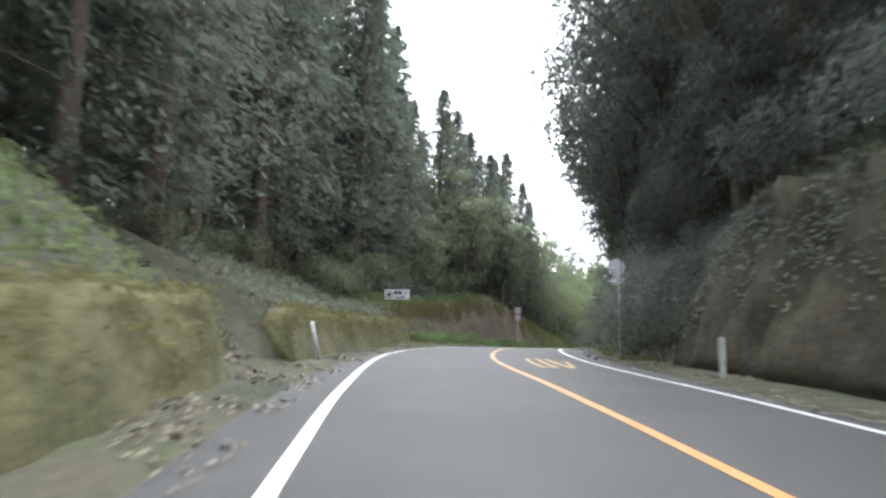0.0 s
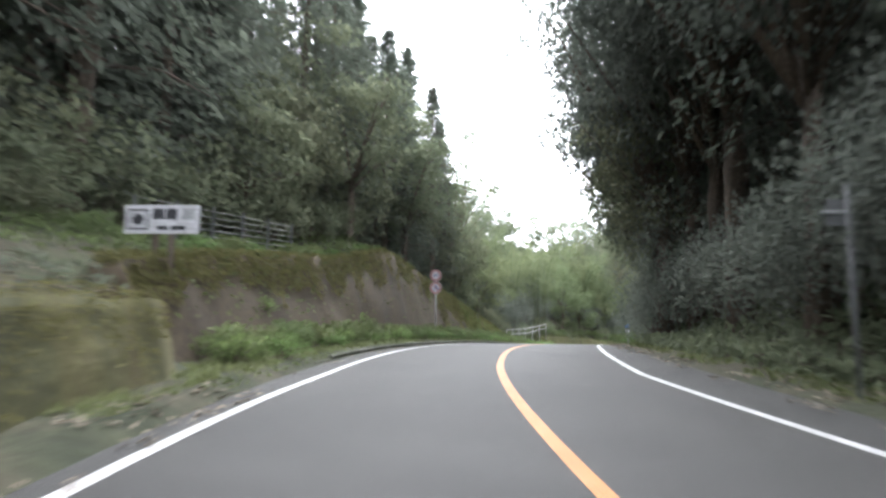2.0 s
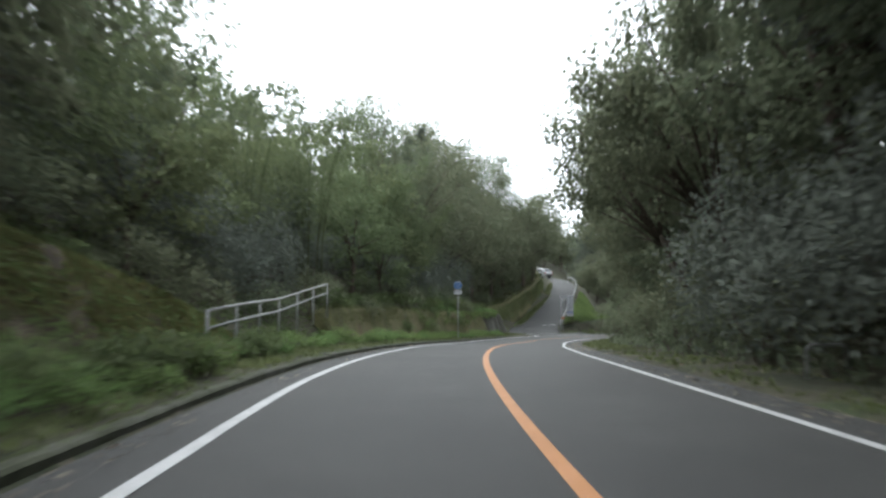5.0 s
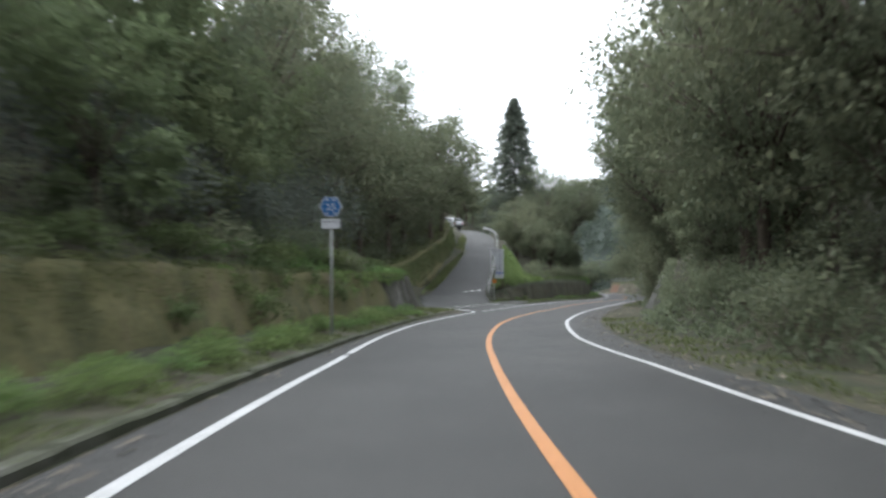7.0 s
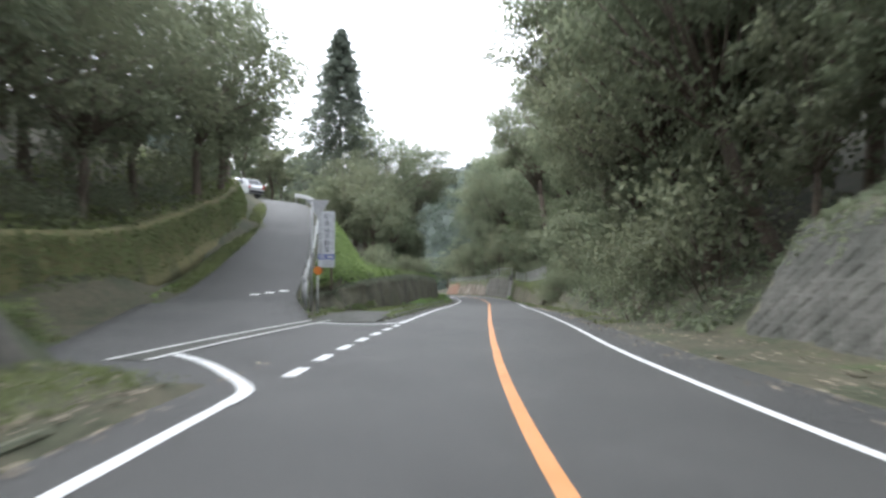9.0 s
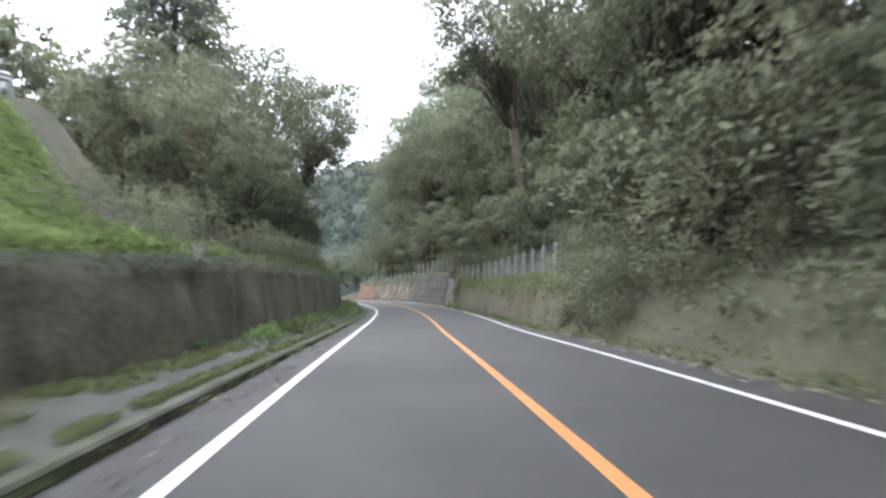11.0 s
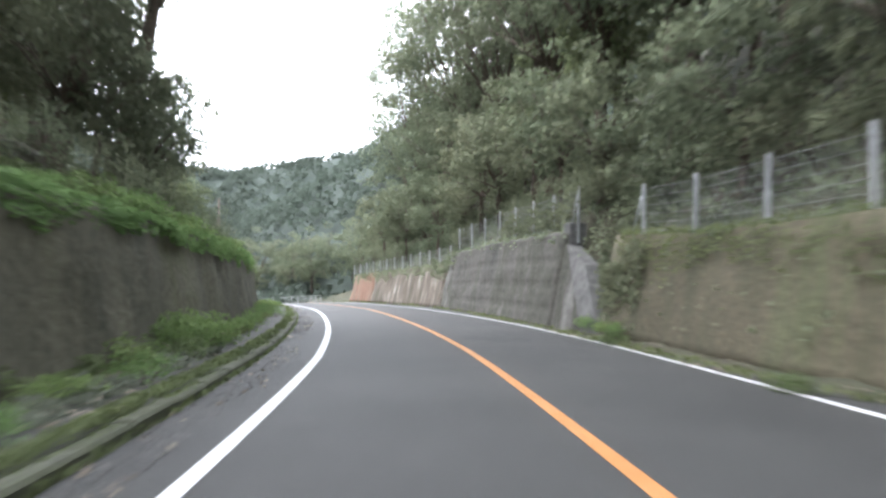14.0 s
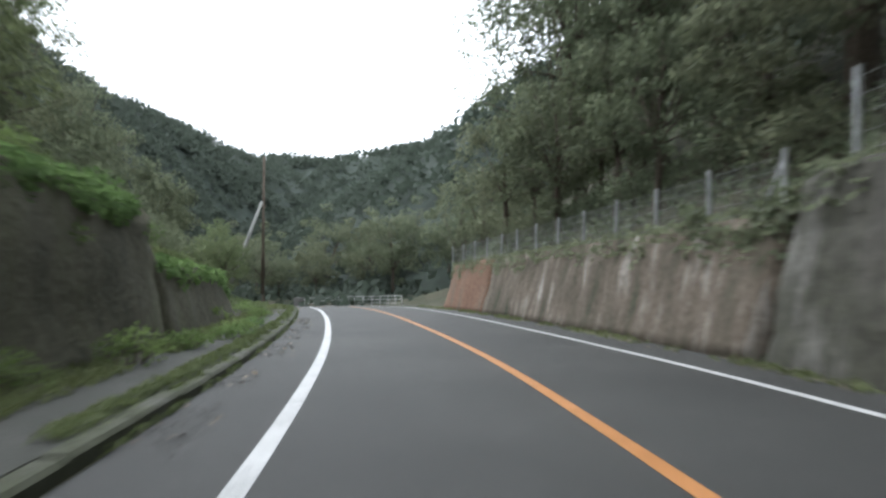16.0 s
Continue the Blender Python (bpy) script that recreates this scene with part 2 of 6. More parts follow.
# ---- the road's line in plan ----
KN = [(4.64, -19.74, -1.48), (3.16, -9.85, -0.72), (2.12, 0.10, 0.04), (1.44, 10.07, 0.84), (1.44, 20.07, 1.41), (2.76, 29.97, 1.96), (5.35, 39.62, 2.33), (8.92, 48.96, 2.45), (13.41, 57.89, 2.41), (18.57, 66.45, 2.17), (24.41, 74.57, 1.70), (30.78, 82.28, 1.12), (37.69, 89.50, 0.54), (45.27, 96.01, 0.10), (53.56, 101.60, -0.31), (62.22, 106.60, -0.74), (70.81, 111.48, -1.20), (79.41, 116.37, -1.71), (88.00, 121.25, -2.27), (96.70, 126.18, -2.78), (105.30, 131.29, -3.25), (113.65, 136.79, -3.65), (121.64, 142.80, -3.99), (129.23, 149.31, -4.32), (136.38, 156.31, -4.77), (143.23, 163.58, -5.24), (149.79, 171.12, -5.8), (155.84, 179.07, -6.5), (159.62, 188.29, -7.25), (160.52, 198.21, -8.0), (158.45, 207.96, -8.7), (154.06, 216.93, -9.3), (150.05, 223.48, -9.7)]
KS0, KSTEP = -20.0, 10.0


def spline(s):
    """Place and heading on the road's centre line, s metres along it."""
    f = (s - KS0) / KSTEP
    i = min(max(int(math.floor(f)), 1), len(KN) - 3)
    t = f - i
    a, b, c, d = (Vector(KN[j]) for j in (i - 1, i, i + 1, i + 2))
    p = 0.5 * (2 * b + (c - a) * t + (2 * a - 5 * b + 4 * c - d) * t * t + (3 * b - a - 3 * c + d) * t ** 3)
    v = 0.5 * ((c - a) + 2 * (2 * a - 5 * b + 4 * c - d) * t + 3 * (3 * b - a - 3 * c + d) * t * t)
    return p, v


def at(s, u, dz=0.0):
    """World place: s along the road, u to the right of its centre line, dz over the road."""
    p, v = spline(s)
    n = Vector((v.y, -v.x, 0)).normalized()
    return Vector((p.x + n.x * u, p.y + n.y * u, p.z + dz))


def heading(s):
    """Degrees by which the road's way is turned to the left of +y."""
    v = spline(s)[1]
    return math.degrees(math.atan2(-v.x, v.y))


def lerp(table, s):
    return float(np.interp(s, [r[0] for r in table], [r[1] for r in table]))


LEFT_LINE = [(-20, -2.75), (6, -2.79), (12, -2.86), (16, -2.97), (22, -3.28), (26, -3.3), (33, -3.0), (45, -3.0), (52, -2.92), (62, -2.85), (67, -2.95), (94, -2.9), (101, -3.2), (106, -3.25), (114, -3.0), (120, -2.92), (124, -2.8), (130, -2.85), (163, -2.94), (177, -2.9), (189, -2.64), (207, -2.59), (300, -2.59)]
MID_LINE = [(-20, 0.5), (7, 0.52), (12, 0.42), (16, 0.3), (22, 0.08), (26, 0.0), (35, -0.1), (45, 0.0), (54, 0.08), (64, 0.04), (95, 0.0), (102, -0.14), (108, -0.2), (115, -0.09), (122, 0.04), (132, -0.04), (164, -0.03), (178, 0.0), (190, 0.12), (196, 0.08), (207, -0.06), (214, -0.1), (300, -0.1)]
RIGHT_LINE = [(-20, 3.15), (7, 3.12), (13, 2.92), (18, 2.88), (22, 2.75), (27, 2.55), (34, 2.3), (45, 2.75), (52, 2.8), (64, 2.84), (94, 2.76), (101, 2.38), (110, 2.28), (124, 2.4), (131, 2.5), (163, 2.66), (178, 2.95), (191, 3.2), (197, 3.12), (203, 2.85), (207, 2.55), (213, 2.35), (300, 2.4)]


# ---- building helpers ----
def mesh_from(name, verts, faces, smooth=False):
    me = bpy.data.meshes.new(name)
    me.from_pydata([tuple(v) for v in verts], [], faces)
    if smooth:
        me.polygons.foreach_set("use_smooth", [True] * len(me.polygons))
    me.update()
    return me


def part(name, data, mat, parent=None, label="", local=None):
    """One mesh object (from a bmesh or a mesh) under a thing or a part."""
    if isinstance(data, bmesh.types.BMesh):
        me = bpy.data.meshes.new(name)
        data.to_mesh(me)
        data.free()
        data = me
    data.materials.clear()
    for m in mat if isinstance(mat, (list, tuple)) else [mat]:
        data.materials.append(m)
    ob = new(name, data)
    if parent is not None:
        ob.parent = parent
    if local is not None:
        ob.matrix_basis = local
    if label:
        tagged(ob, label)
    return ob


def thing(name, label, category, m=None, group="", kind=""):
    ob = new(name)
    if m is not None:
        ob.matrix_basis = m
    return tagged(ob, label, category, group, kind)


def box(bm, x0, x1, y0, y1, z0, z1, bevel=0.0):
    r = bmesh.ops.create_cube(bm, size=1.0)
    bmesh.ops.transform(bm, verts=r["verts"], matrix=Matrix.LocRotScale(((x0 + x1) / 2, (y0 + y1) / 2, (z0 + z1) / 2), None, (x1 - x0, y1 - y0, z1 - z0)))
    if bevel:
        es = list({e for v in r["verts"] for e in v.link_edges})
        bmesh.ops.bevel(bm, geom=es, offset=bevel, segments=1, affect="EDGES")


def tube(bm, a, b, ra, rb=None, sides=8, caps=True):
    """A tapered round bar from a to b."""
    a, b = Vector(a), Vector(b)
    rb = ra if rb is None else rb
    q = (b - a).to_track_quat("Z", "Y").to_matrix()
    rings = []
    for p, r in ((a, ra), (b, rb)):
        rings.append([bm.verts.new(p + q @ Vector((r * math.cos(2 * math.pi * i / sides), r * math.sin(2 * math.pi * i / sides), 0))) for i in range(sides)])
    for i in range(sides):
        j = (i + 1) % sides
        bm.faces.new((rings[0][i], rings[0][j], rings[1][j], rings[1][i])).smooth = True
    if caps:
        bm.faces.new(rings[0][::-1])
        bm.faces.new(rings[1])


def sweep(bm, pts, radii, sides=7):
    """A round bar through several points."""
    rings = []
    for k, p in enumerate(pts):
        d = Vector(pts[min(k + 1, len(pts) - 1)]) - Vector(pts[max(k - 1, 0)])
        q = d.to_track_quat("Z", "Y").to_matrix()
        rings.append([bm.verts.new(Vector(p) + q @ Vector((radii[k] * math.cos(2 * math.pi * i / sides), radii[k] * math.sin(2 * math.pi * i / sides), 0))) for i in range(sides)])
    for a, b in zip(rings, rings[1:]):
        for i in range(sides):
            j = (i + 1) % sides
            bm.faces.new((a[i], a[j], b[j], b[i])).smooth = True
    bm.faces.new(rings[0][::-1])
    bm.faces.new(rings[-1])


def disc(bm, r, y0, y1, z=0.0, x=0.0, sides=28):
    """A round plate standing upright, facing -y, from y0 to y1."""
    a = [bm.verts.new((x + r * math.cos(2 * math.pi * i / sides), y0, z + r * math.sin(2 * math.pi * i / sides))) for i in range(sides)]
    b = [bm.verts.new((v.co.x, y1, v.co.z)) for v in a]
    bm.faces.new(a)
    bm.faces.new(b[::-1])
    for i in range(sides):
        j = (i + 1) % sides
        bm.faces.new((a[j], a[i], b[i], b[j]))


def ribbon(name, s0, s1, ul, ur, dz, mat, step=1.0, skirt=0.0):
    """A strip laid along the road between two offsets (numbers or tables)."""
    g = lambda w, s: w if isinstance(w, (int, float)) else lerp(w, s)  # noqa: E731
    n = max(2, int((s1 - s0) / step) + 1)
    verts, faces = [], []
    for s in np.linspace(s0, s1, n):
        a, b = g(ul, s), g(ur, s)
        h = g(dz, s)
        verts += [at(s, a, h), at(s, b, h)]
        if skirt:
            verts += [at(s, a, h - skirt), at(s, b, h - skirt)]
    k = 4 if skirt else 2
    for i in range(n - 1):
        o, p = i * k, (i + 1) * k
        faces.append((o, o + 1, p + 1, p))
        if skirt:
            faces += [(o + 2, o, p, p + 2), (o + 1, o + 3, p + 3, p + 1)]
    if skirt:
        faces += [(0, 2, 3, 1), ((n - 1) * k + 2, (n - 1) * k, (n - 1) * k + 1, (n - 1) * k + 3)]
    return part(name, mesh_from(name, verts, faces), mat)


def hash_noise(x, y, z=0.0, scale=1.0):
    return noise.noise(Vector((x * scale, y * scale, z * scale)))


# ---- side road that climbs away on the left ----
SIDE = [(53.6, 106.0, -0.57), (56.6, 111.0, -0.52), (60.4, 116.2, -0.3), (63.6, 119.0, 0.25), (66.75, 121.5, 1.2), (70.8, 124.9, 2.35), (74.6, 128.4, 3.5), (78.4, 132.4, 4.8), (80.6, 137.0, 5.7), (80.6, 143.0, 6.3), (77.0, 149.0, 6.8)]


def side_at(k, u=0.0, dz=0.0):
    """Place on the side road: k counts its knots, u metres to the right."""
    i = min(max(int(k), 0), len(SIDE) - 2)
    t = k - i
    g = lambda j: Vector(SIDE[min(max(j, 0), len(SIDE) - 1)])  # noqa: E731
    a, b, c, d = g(i - 1), g(i), g(i + 1), g(i + 2)
    p = 0.5 * (2 * b + (c - a) * t + (2 * a - 5 * b + 4 * c - d) * t * t + (3 * b - a - 3 * c + d) * t ** 3)
    v = 0.5 * ((c - a) + 2 * (2 * a - 5 * b + 4 * c - d) * t + 3 * (3 * b - a - 3 * c + d) * t * t)
    n = Vector((v.y, -v.x, 0)).normalized()
    return Vector((p.x + n.x * u, p.y + n.y * u, p.z + dz))


SIDE_HALF = [(0, 2.6), (2, 2.3), (3, 2.1), (4, 1.9), (5, 1.65), (12, 1.65)]
SIDE_PTS = np.array([side_at(k) for k in np.arange(0, len(SIDE) - 1 + 0.01, 0.1)])


def side_near(x, y):
    """Distance to the side road's line, its height there, and whether (x, y) lies on its left."""
    d = np.hypot(SIDE_PTS[:, 0] - x, SIDE_PTS[:, 1] - y)
    i = int(np.argmin(d))
    j = min(i, len(SIDE_PTS) - 2)
    t = SIDE_PTS[j + 1] - SIDE_PTS[j]
    return float(d[i]), float(SIDE_PTS[i, 2]), bool(t[0] * (y - SIDE_PTS[j, 1]) - t[1] * (x - SIDE_PTS[j, 0]) > 0)


# foot of the bank on the side road's left
BANK = [(48.0, 107.6, 0.0), (47.6, 109.4, -0.1), (48.1, 111.4, -0.2), (50.0, 113.2, -0.3), (52.7, 114.9, -0.4), (57.0, 117.7, -0.2), (60.9, 120.8, 0.25), (64.9, 123.6, 1.3), (69.3, 126.6, 2.45), (73.0, 130.0, 3.5), (76.5, 134.2, 4.9), (78.6, 139.0, 5.9), (78.6, 144.0, 6.4)]


def bank_at(k, off, dz):
    i = min(int(k), len(BANK) - 2)
    a, b = Vector(BANK[i]), Vector(BANK[i + 1])
    p = a.lerp(b, k - i)
    j0, j1 = Vector(BANK[max(i - 1, 0)]), Vector(BANK[min(i + 2, len(BANK) - 1)])
    t0, t1 = (b - j0).normalized(), (j1 - a).normalized()
    t = t0.lerp(t1, k - i)
    n = Vector((-t.y, t.x, 0)).normalized()
    return p + n * off + Vector((0, 0, dz))


BANK_PTS = np.array([bank_at(k, 0, 0) for k in np.arange(0, len(BANK) - 1, 0.1)])


def behind_bank(x, y):
    """How far (x, y) lies behind the bank's foot, and the foot's height there."""
    d = np.hypot(BANK_PTS[:, 0] - x, BANK_PTS[:, 1] - y)
    i = int(np.argmin(d))
    j = min(i, len(BANK_PTS) - 2)
    t = BANK_PTS[j + 1] - BANK_PTS[j]
    s = t[0] * (y - BANK_PTS[j, 1]) - t[1] * (x - BANK_PTS[j, 0])
    return math.copysign(float(d[i]), s), float(BANK_PTS[i, 2])


# ---- ground: foot of the banks, height of their walls, slope of the hill above ----
L_FOOT = [(-30, -4.35), (10, -4.35), (13, -4.2), (31.2, -4.35), (31.6, -5.1), (50, -5.0), (72, -5.6), (82, -6.3), (100, -6.3), (113, -6.2), (131, -6.3), (132.5, -6.4), (134, -6.7), (136, -6.9), (140, -6.35), (144, -5.75), (150, -5.25), (192, -5.1), (214, -5.2), (240, -5.6), (300, -5.6)]
L_WALL = [(-30, 1.25), (9.8, 1.25), (10.2, 0.25), (13.6, 0.25), (14, 1.2), (31.2, 1.2), (31.6, 1.75), (37, 2.3), (44, 2.9), (50, 3.95), (52.5, 3.85), (55, 3.55), (58, 3.2), (62.5, 2.55), (66.5, 1.9), (70, 1.4), (73, 0.7), (82, 0.9), (84, 1.5), (95, 1.9), (117.3, 1.9), (118.9, 0.15), (119.2, 0.0), (132.4, 0.0), (132.6, 0.3), (134, 0.45), (136, 0.6), (138.5, 0.9), (141, 1.2), (145, 1.55), (156, 2.1), (170, 2.3), (191, 2.35), (213.5, 2.35), (214, 1.5), (223, 1.4), (225, 0.2), (300, 0.2)]
L_SLOPE = [(-30, 0.85), (9, 0.8), (13, 0.5), (30, 0.35), (36, 0.25), (60, 0.3), (75, 0.5), (95, 0.55), (112, 0.5), (116, 0.2), (133, 0.35), (150, 0.3), (175, 0.4), (215, 0.55), (235, 0.4), (300, 0.2)]
R_FOOT = [(-30, 4.7), (34, 4.7), (45, 5.2), (100, 5.4), (108, 5.4), (125, 5.5), (140, 4.6), (160, 3.75), (191, 3.75), (195, 3.6), (208, 3.5), (235, 3.6), (242, 5), (300, 6)]
R_WALL = [(-30, 4.0), (14, 3.9), (16, 3.7), (17.6, 2.9), (19, 1.2), (30, 0.9), (36, 0.8), (107, 0.9), (111, 1.0), (113, 1.4), (116, 2.1), (119, 2.7), (122, 2.9), (125, 2.6), (127, 1.2), (158, 1.2), (160, 1.5), (164, 2.02), (182, 2.04), (189, 2.2), (192.6, 2.42), (193.1, 1.0), (194.5, 1.0), (195, 2.75), (203, 2.88), (207, 2.76), (210.2, 2.66), (210.7, 2.2), (236, 2.2), (238, 0.4), (300, 0.2)]
R_SLOPE = [(-30, 0.75), (30, 0.6), (60, 0.45), (105, 0.5), (130, 0.6), (160, 0.75), (210, 0.8), (235, 0.6), (255, 0.1), (300, -0.1)]
R_LEAN = [(-30, 1.3), (30, 0.8), (60, 0.8), (107, 0.9), (113, 1.0), (118, 1.4), (125, 1.4), (128, 0.8), (158, 0.6), (162, 0.45), (191, 0.45), (195, 0.55), (238, 0.6), (300, 1.0)]
L_LEAN = [(-30, 0.35), (31.2, 0.35), (31.6, 0.8), (56, 1.3), (72, 1.0), (84, 0.7), (113, 0.6), (133, 0.4), (300, 0.45)]


def ground_dz(s, u):
    """Height of the ground over the road's level."""
    if u < 0:
        foot, wall, slope, lean = -lerp(L_FOOT, s), lerp(L_WALL, s), lerp(L_SLOPE, s), lerp(L_LEAN, s)
        d = -u
        verge = 0.12 if 27 < s < 117 else 0.06 * min(1.0, max(0.0, (s - 132) / 4)) if s > 131 else 0.03
    else:
        foot, wall, slope, lean = lerp(R_FOOT, s), lerp(R_WALL, s), lerp(R_SLOPE, s), lerp(R_LEAN, s)
        d, verge = u, 0.03
    edge = 3.55
    if d < edge:
        z = -0.05
    elif d < foot:
        z = verge * min(1.0, (d - edge) / 0.25)
        z += 0.1 * (d - edge) / max(foot - edge, 0.1) * 0.5
    else:
        k = min(1.0, max(0.0, d - foot - 0.25) / (lean + 0.25))
        z = verge + 0.05 + (wall - verge) * k
        over = max(0.0, d - foot - lean - 0.5)
        z += slope * min(over, 26.0) + 0.25 * slope * max(0.0, over - 26.0)
    return z


def ground_z(s, u, p=None):
    p = p or at(s, u)
    base = spline(s)[0].z
    z = base + ground_dz(s, u)
    d = abs(u)
    if d > 4.6:
        z += 0.35 * hash_noise(p.x, p.y, 0, 0.35) * min(1, (d - 4.6) / 4) + 0.9 * hash_noise(p.x, p.y, 3, 0.08) * min(1, (d - 4.6) / 12)
    if u < -3.0 and 100 < s < 200:
        ds, zs, left = side_near(p.x, p.y)
        if left and s > 112.8 and u < -6.6:
            db, zb = behind_bank(p.x, p.y)
            z = zb - 0.06 + 2.0 * min(1.0, max(0.0, db - 0.45) / 0.9) + 0.3 * max(0.0, db - 1.4) + (0.3 * hash_noise(p.x, p.y, 2, 0.2) if db > 1 else 0)
            if s < 120:
                z = min(z, base + max(0.1, lerp(L_WALL, s)) + 0.3 * max(0.0, -u - 7.2))
        w = min(1.0, max(0.0, (ds - 2.6) / 2.4))
        w = w * w * (3 - 2 * w)
        z = (zs - 0.07) * (1 - w) + z * w
    if 116.3 - 1.25 * (u + 3.4) < s < 132.5 and -9.5 < u < -3.4:
        low = base + (zs - base) * min(1.0, max(0.0, (-6.0 - u) / 3.0)) - 0.08
        z = min(z, low) if u > -7 or ds < 4.2 else z
    if 115 < s < 136 and lerp(L_FOOT, s) - 0.3 < u < -3.4:
        z = min(z, base + ground_dz(s, max(u, lerp(L_FOOT, s) + 0.01)))
    if 131.5 < s < 152 and lerp(L_FOOT, s) - 0.4 < u < -3.4:
        z = min(z, base + 0.1)
    if d < 3.65:
        z = min(z, base - 0.05)
    return z


US = [-75, -62, -50, -41, -34, -28, -23, -19, -16, -13.5, -11.5, -10, -9, -8.2, -7.5, -6.9, -6.4, -5.9, -5.4, -4.9, -4.5, -4.1, -3.8, -3.5, -3.2, 0, 3.2, 3.5, 3.8, 4.1, 4.5, 4.9, 5.4, 5.9, 6.4, 6.9, 7.5, 8.2, 9, 10, 11.5, 13.5, 16, 19, 23, 28, 34, 41, 50, 62, 75]


def build_ground():
    ss = np.arange(-19.5, 289, 1.25)
    verts, faces = [], []
    for s in ss:
        for u in US:
            p = at(s, u)
            p.z = ground_z(s, u, p)
            verts.append(p)
    w = len(US)
    for i in range(len(ss) - 1):
        for j in range(w - 1):
            a = i * w + j
            faces.append((a, a + 1, a + w + 1, a + w))
    # wide sheet out to the horizon, hung on the strip's rim
    rim = [i * w for i in range(len(ss))] + [(len(ss) - 1) * w + j for j in range(1, w)] + [i * w + w - 1 for i in range(len(ss) - 2, -1, -1)] + [j for j in range(w - 2, 0, -1)]
    cx, cy = 70.0, 95.0
    ring = list(rim)
    for far, drop in ((1.7, -4.0), (4.0, -8.0), (20.0, -8.0)):
        nxt = []
        for i in rim:
            v = verts[i]
            nxt.append(len(verts))
            verts.append(Vector((cx + (v.x - cx) * far, cy + (v.y - cy) * far, drop)))
        for k in range(len(ring)):
            m = (k + 1) % len(ring)
            faces.append((ring[k], ring[m], nxt[m], nxt[k]))
        ring = nxt
    ob = part("ground", mesh_from("ground", verts, faces, True), SOIL)
    return tagged(ob, "mossy forest floor and hillsides along the road", "ground", kind="structure")


build_ground()

# ---- carriageway and its paint ----
road = ribbon("road", -19.5, 288, -3.6, 3.6, 0.0, ASPHALT, 1.0, 0.25)
tagged(road, "grey worn asphalt two-lane mountain road", "road", kind="structure")


def side_strip(name, k0, k1, ul, ur, dz, mat, skirt=0.0, steps=60):
    verts, faces = [], []
    for k in np.linspace(k0, k1, steps):
        a, b = (side_at(k, w * lerp(SIDE_HALF, k) if abs(w) == 1 else w + math.copysign(lerp(SIDE_HALF, k), w), dz) for w in (ul, ur))
        verts += [a, b, a - Vector((0, 0, skirt)), b - Vector((0, 0, skirt))]
    for i in range(steps - 1):
        o, p = i * 4, i * 4 + 4
        faces.append((o, o + 1, p + 1, p))
        if skirt:
            faces += [(o + 2, o, p, p + 2), (o + 1, o + 3, p + 3, p + 1)]
    return part(name, mesh_from(name, verts, faces), mat)


tagged(side_strip("side_road", 1.93, 9.9, -1, 1, 0.0, ASPHALT, 0.3), "grey asphalt side road climbing between banks", "road", kind="structure")


def mouth():
    """Paved apron that joins the two roads."""
    rows = [[at(s, -3.45) for s in np.linspace(113.5, 132.6, 15)], [at(s, -4.6) for s in np.linspace(115.4, 131.0, 15)], [at(s, -6.0) for s in np.linspace(116.6, 131.8, 15)], [side_at(1.95, u) for u in np.linspace(-2.9, 2.28, 15)]]
    rows[3:3] = [[p.lerp(q, k) for p, q in zip(rows[2], rows[3])] for k in (0.33, 0.67)]
    lift = (-0.008, 0.0, 0.012, 0.02, 0.012, 0.008)
    verts, faces, n = [], [], 15
    for row, z in zip(rows, lift):
        verts += [p + Vector((0, 0, z)) for p in row]
    for r in range(len(rows) - 1):
        for i in range(n - 1):
            o = r * n + i
            faces.append((o, o + 1, o + n + 1, o + n))
    for col in (0, n - 1):
        rim = [r * n + col for r in range(len(rows))]
        base = len(verts)
        verts += [verts[i] - Vector((0, 0, 0.6)) for i in rim]
        for j in range(len(rim) - 1):
            faces.append((rim[j], rim[j + 1], base + j + 1, base + j))
    return part("junction_apron", mesh_from("junction_apron", verts, faces, True), ASPHALT)


tagged(mouth(), "worn asphalt apron at the road junction", "road", kind="structure")

paint = 0.006
tagged(ribbon("centre_line", -19, 285, [(s, u - 0.07) for s, u in MID_LINE], [(s, u + 0.07) for s, u in MID_LINE], paint, ORANGE_PAINT), "solid orange centre line painted on the asphalt", "road marking", kind="structure")
LW = 0.072


def shifted(table, d):
    return [(s, u + d) for s, u in table]


for s0, s1 in ((-19, 95.4), (95.8, 116.25), (131.0, 285)):
    tagged(ribbon("edge_line", s0, s1, shifted(LEFT_LINE, -LW), shifted(LEFT_LINE, LW), paint, WHITE_PAINT), "solid white edge line painted on the asphalt", "road marking", "edge lines", "structure")
tagged(ribbon("edge_line", -19, 285, shifted(RIGHT_LINE, -0.066), shifted(RIGHT_LINE, 0.066), paint, WHITE_PAINT), "solid white edge line painted on the asphalt", "road marking", "edge lines", "structure")
for i in range(7):
    s = 118.15 + i * 1.82
    tagged(ribbon("line_dash", s, s + 0.95, -2.93, -2.74, paint, WHITE_PAINT, 0.5), "short white dash across the junction mouth", "road marking", "junction dashes", "structure")


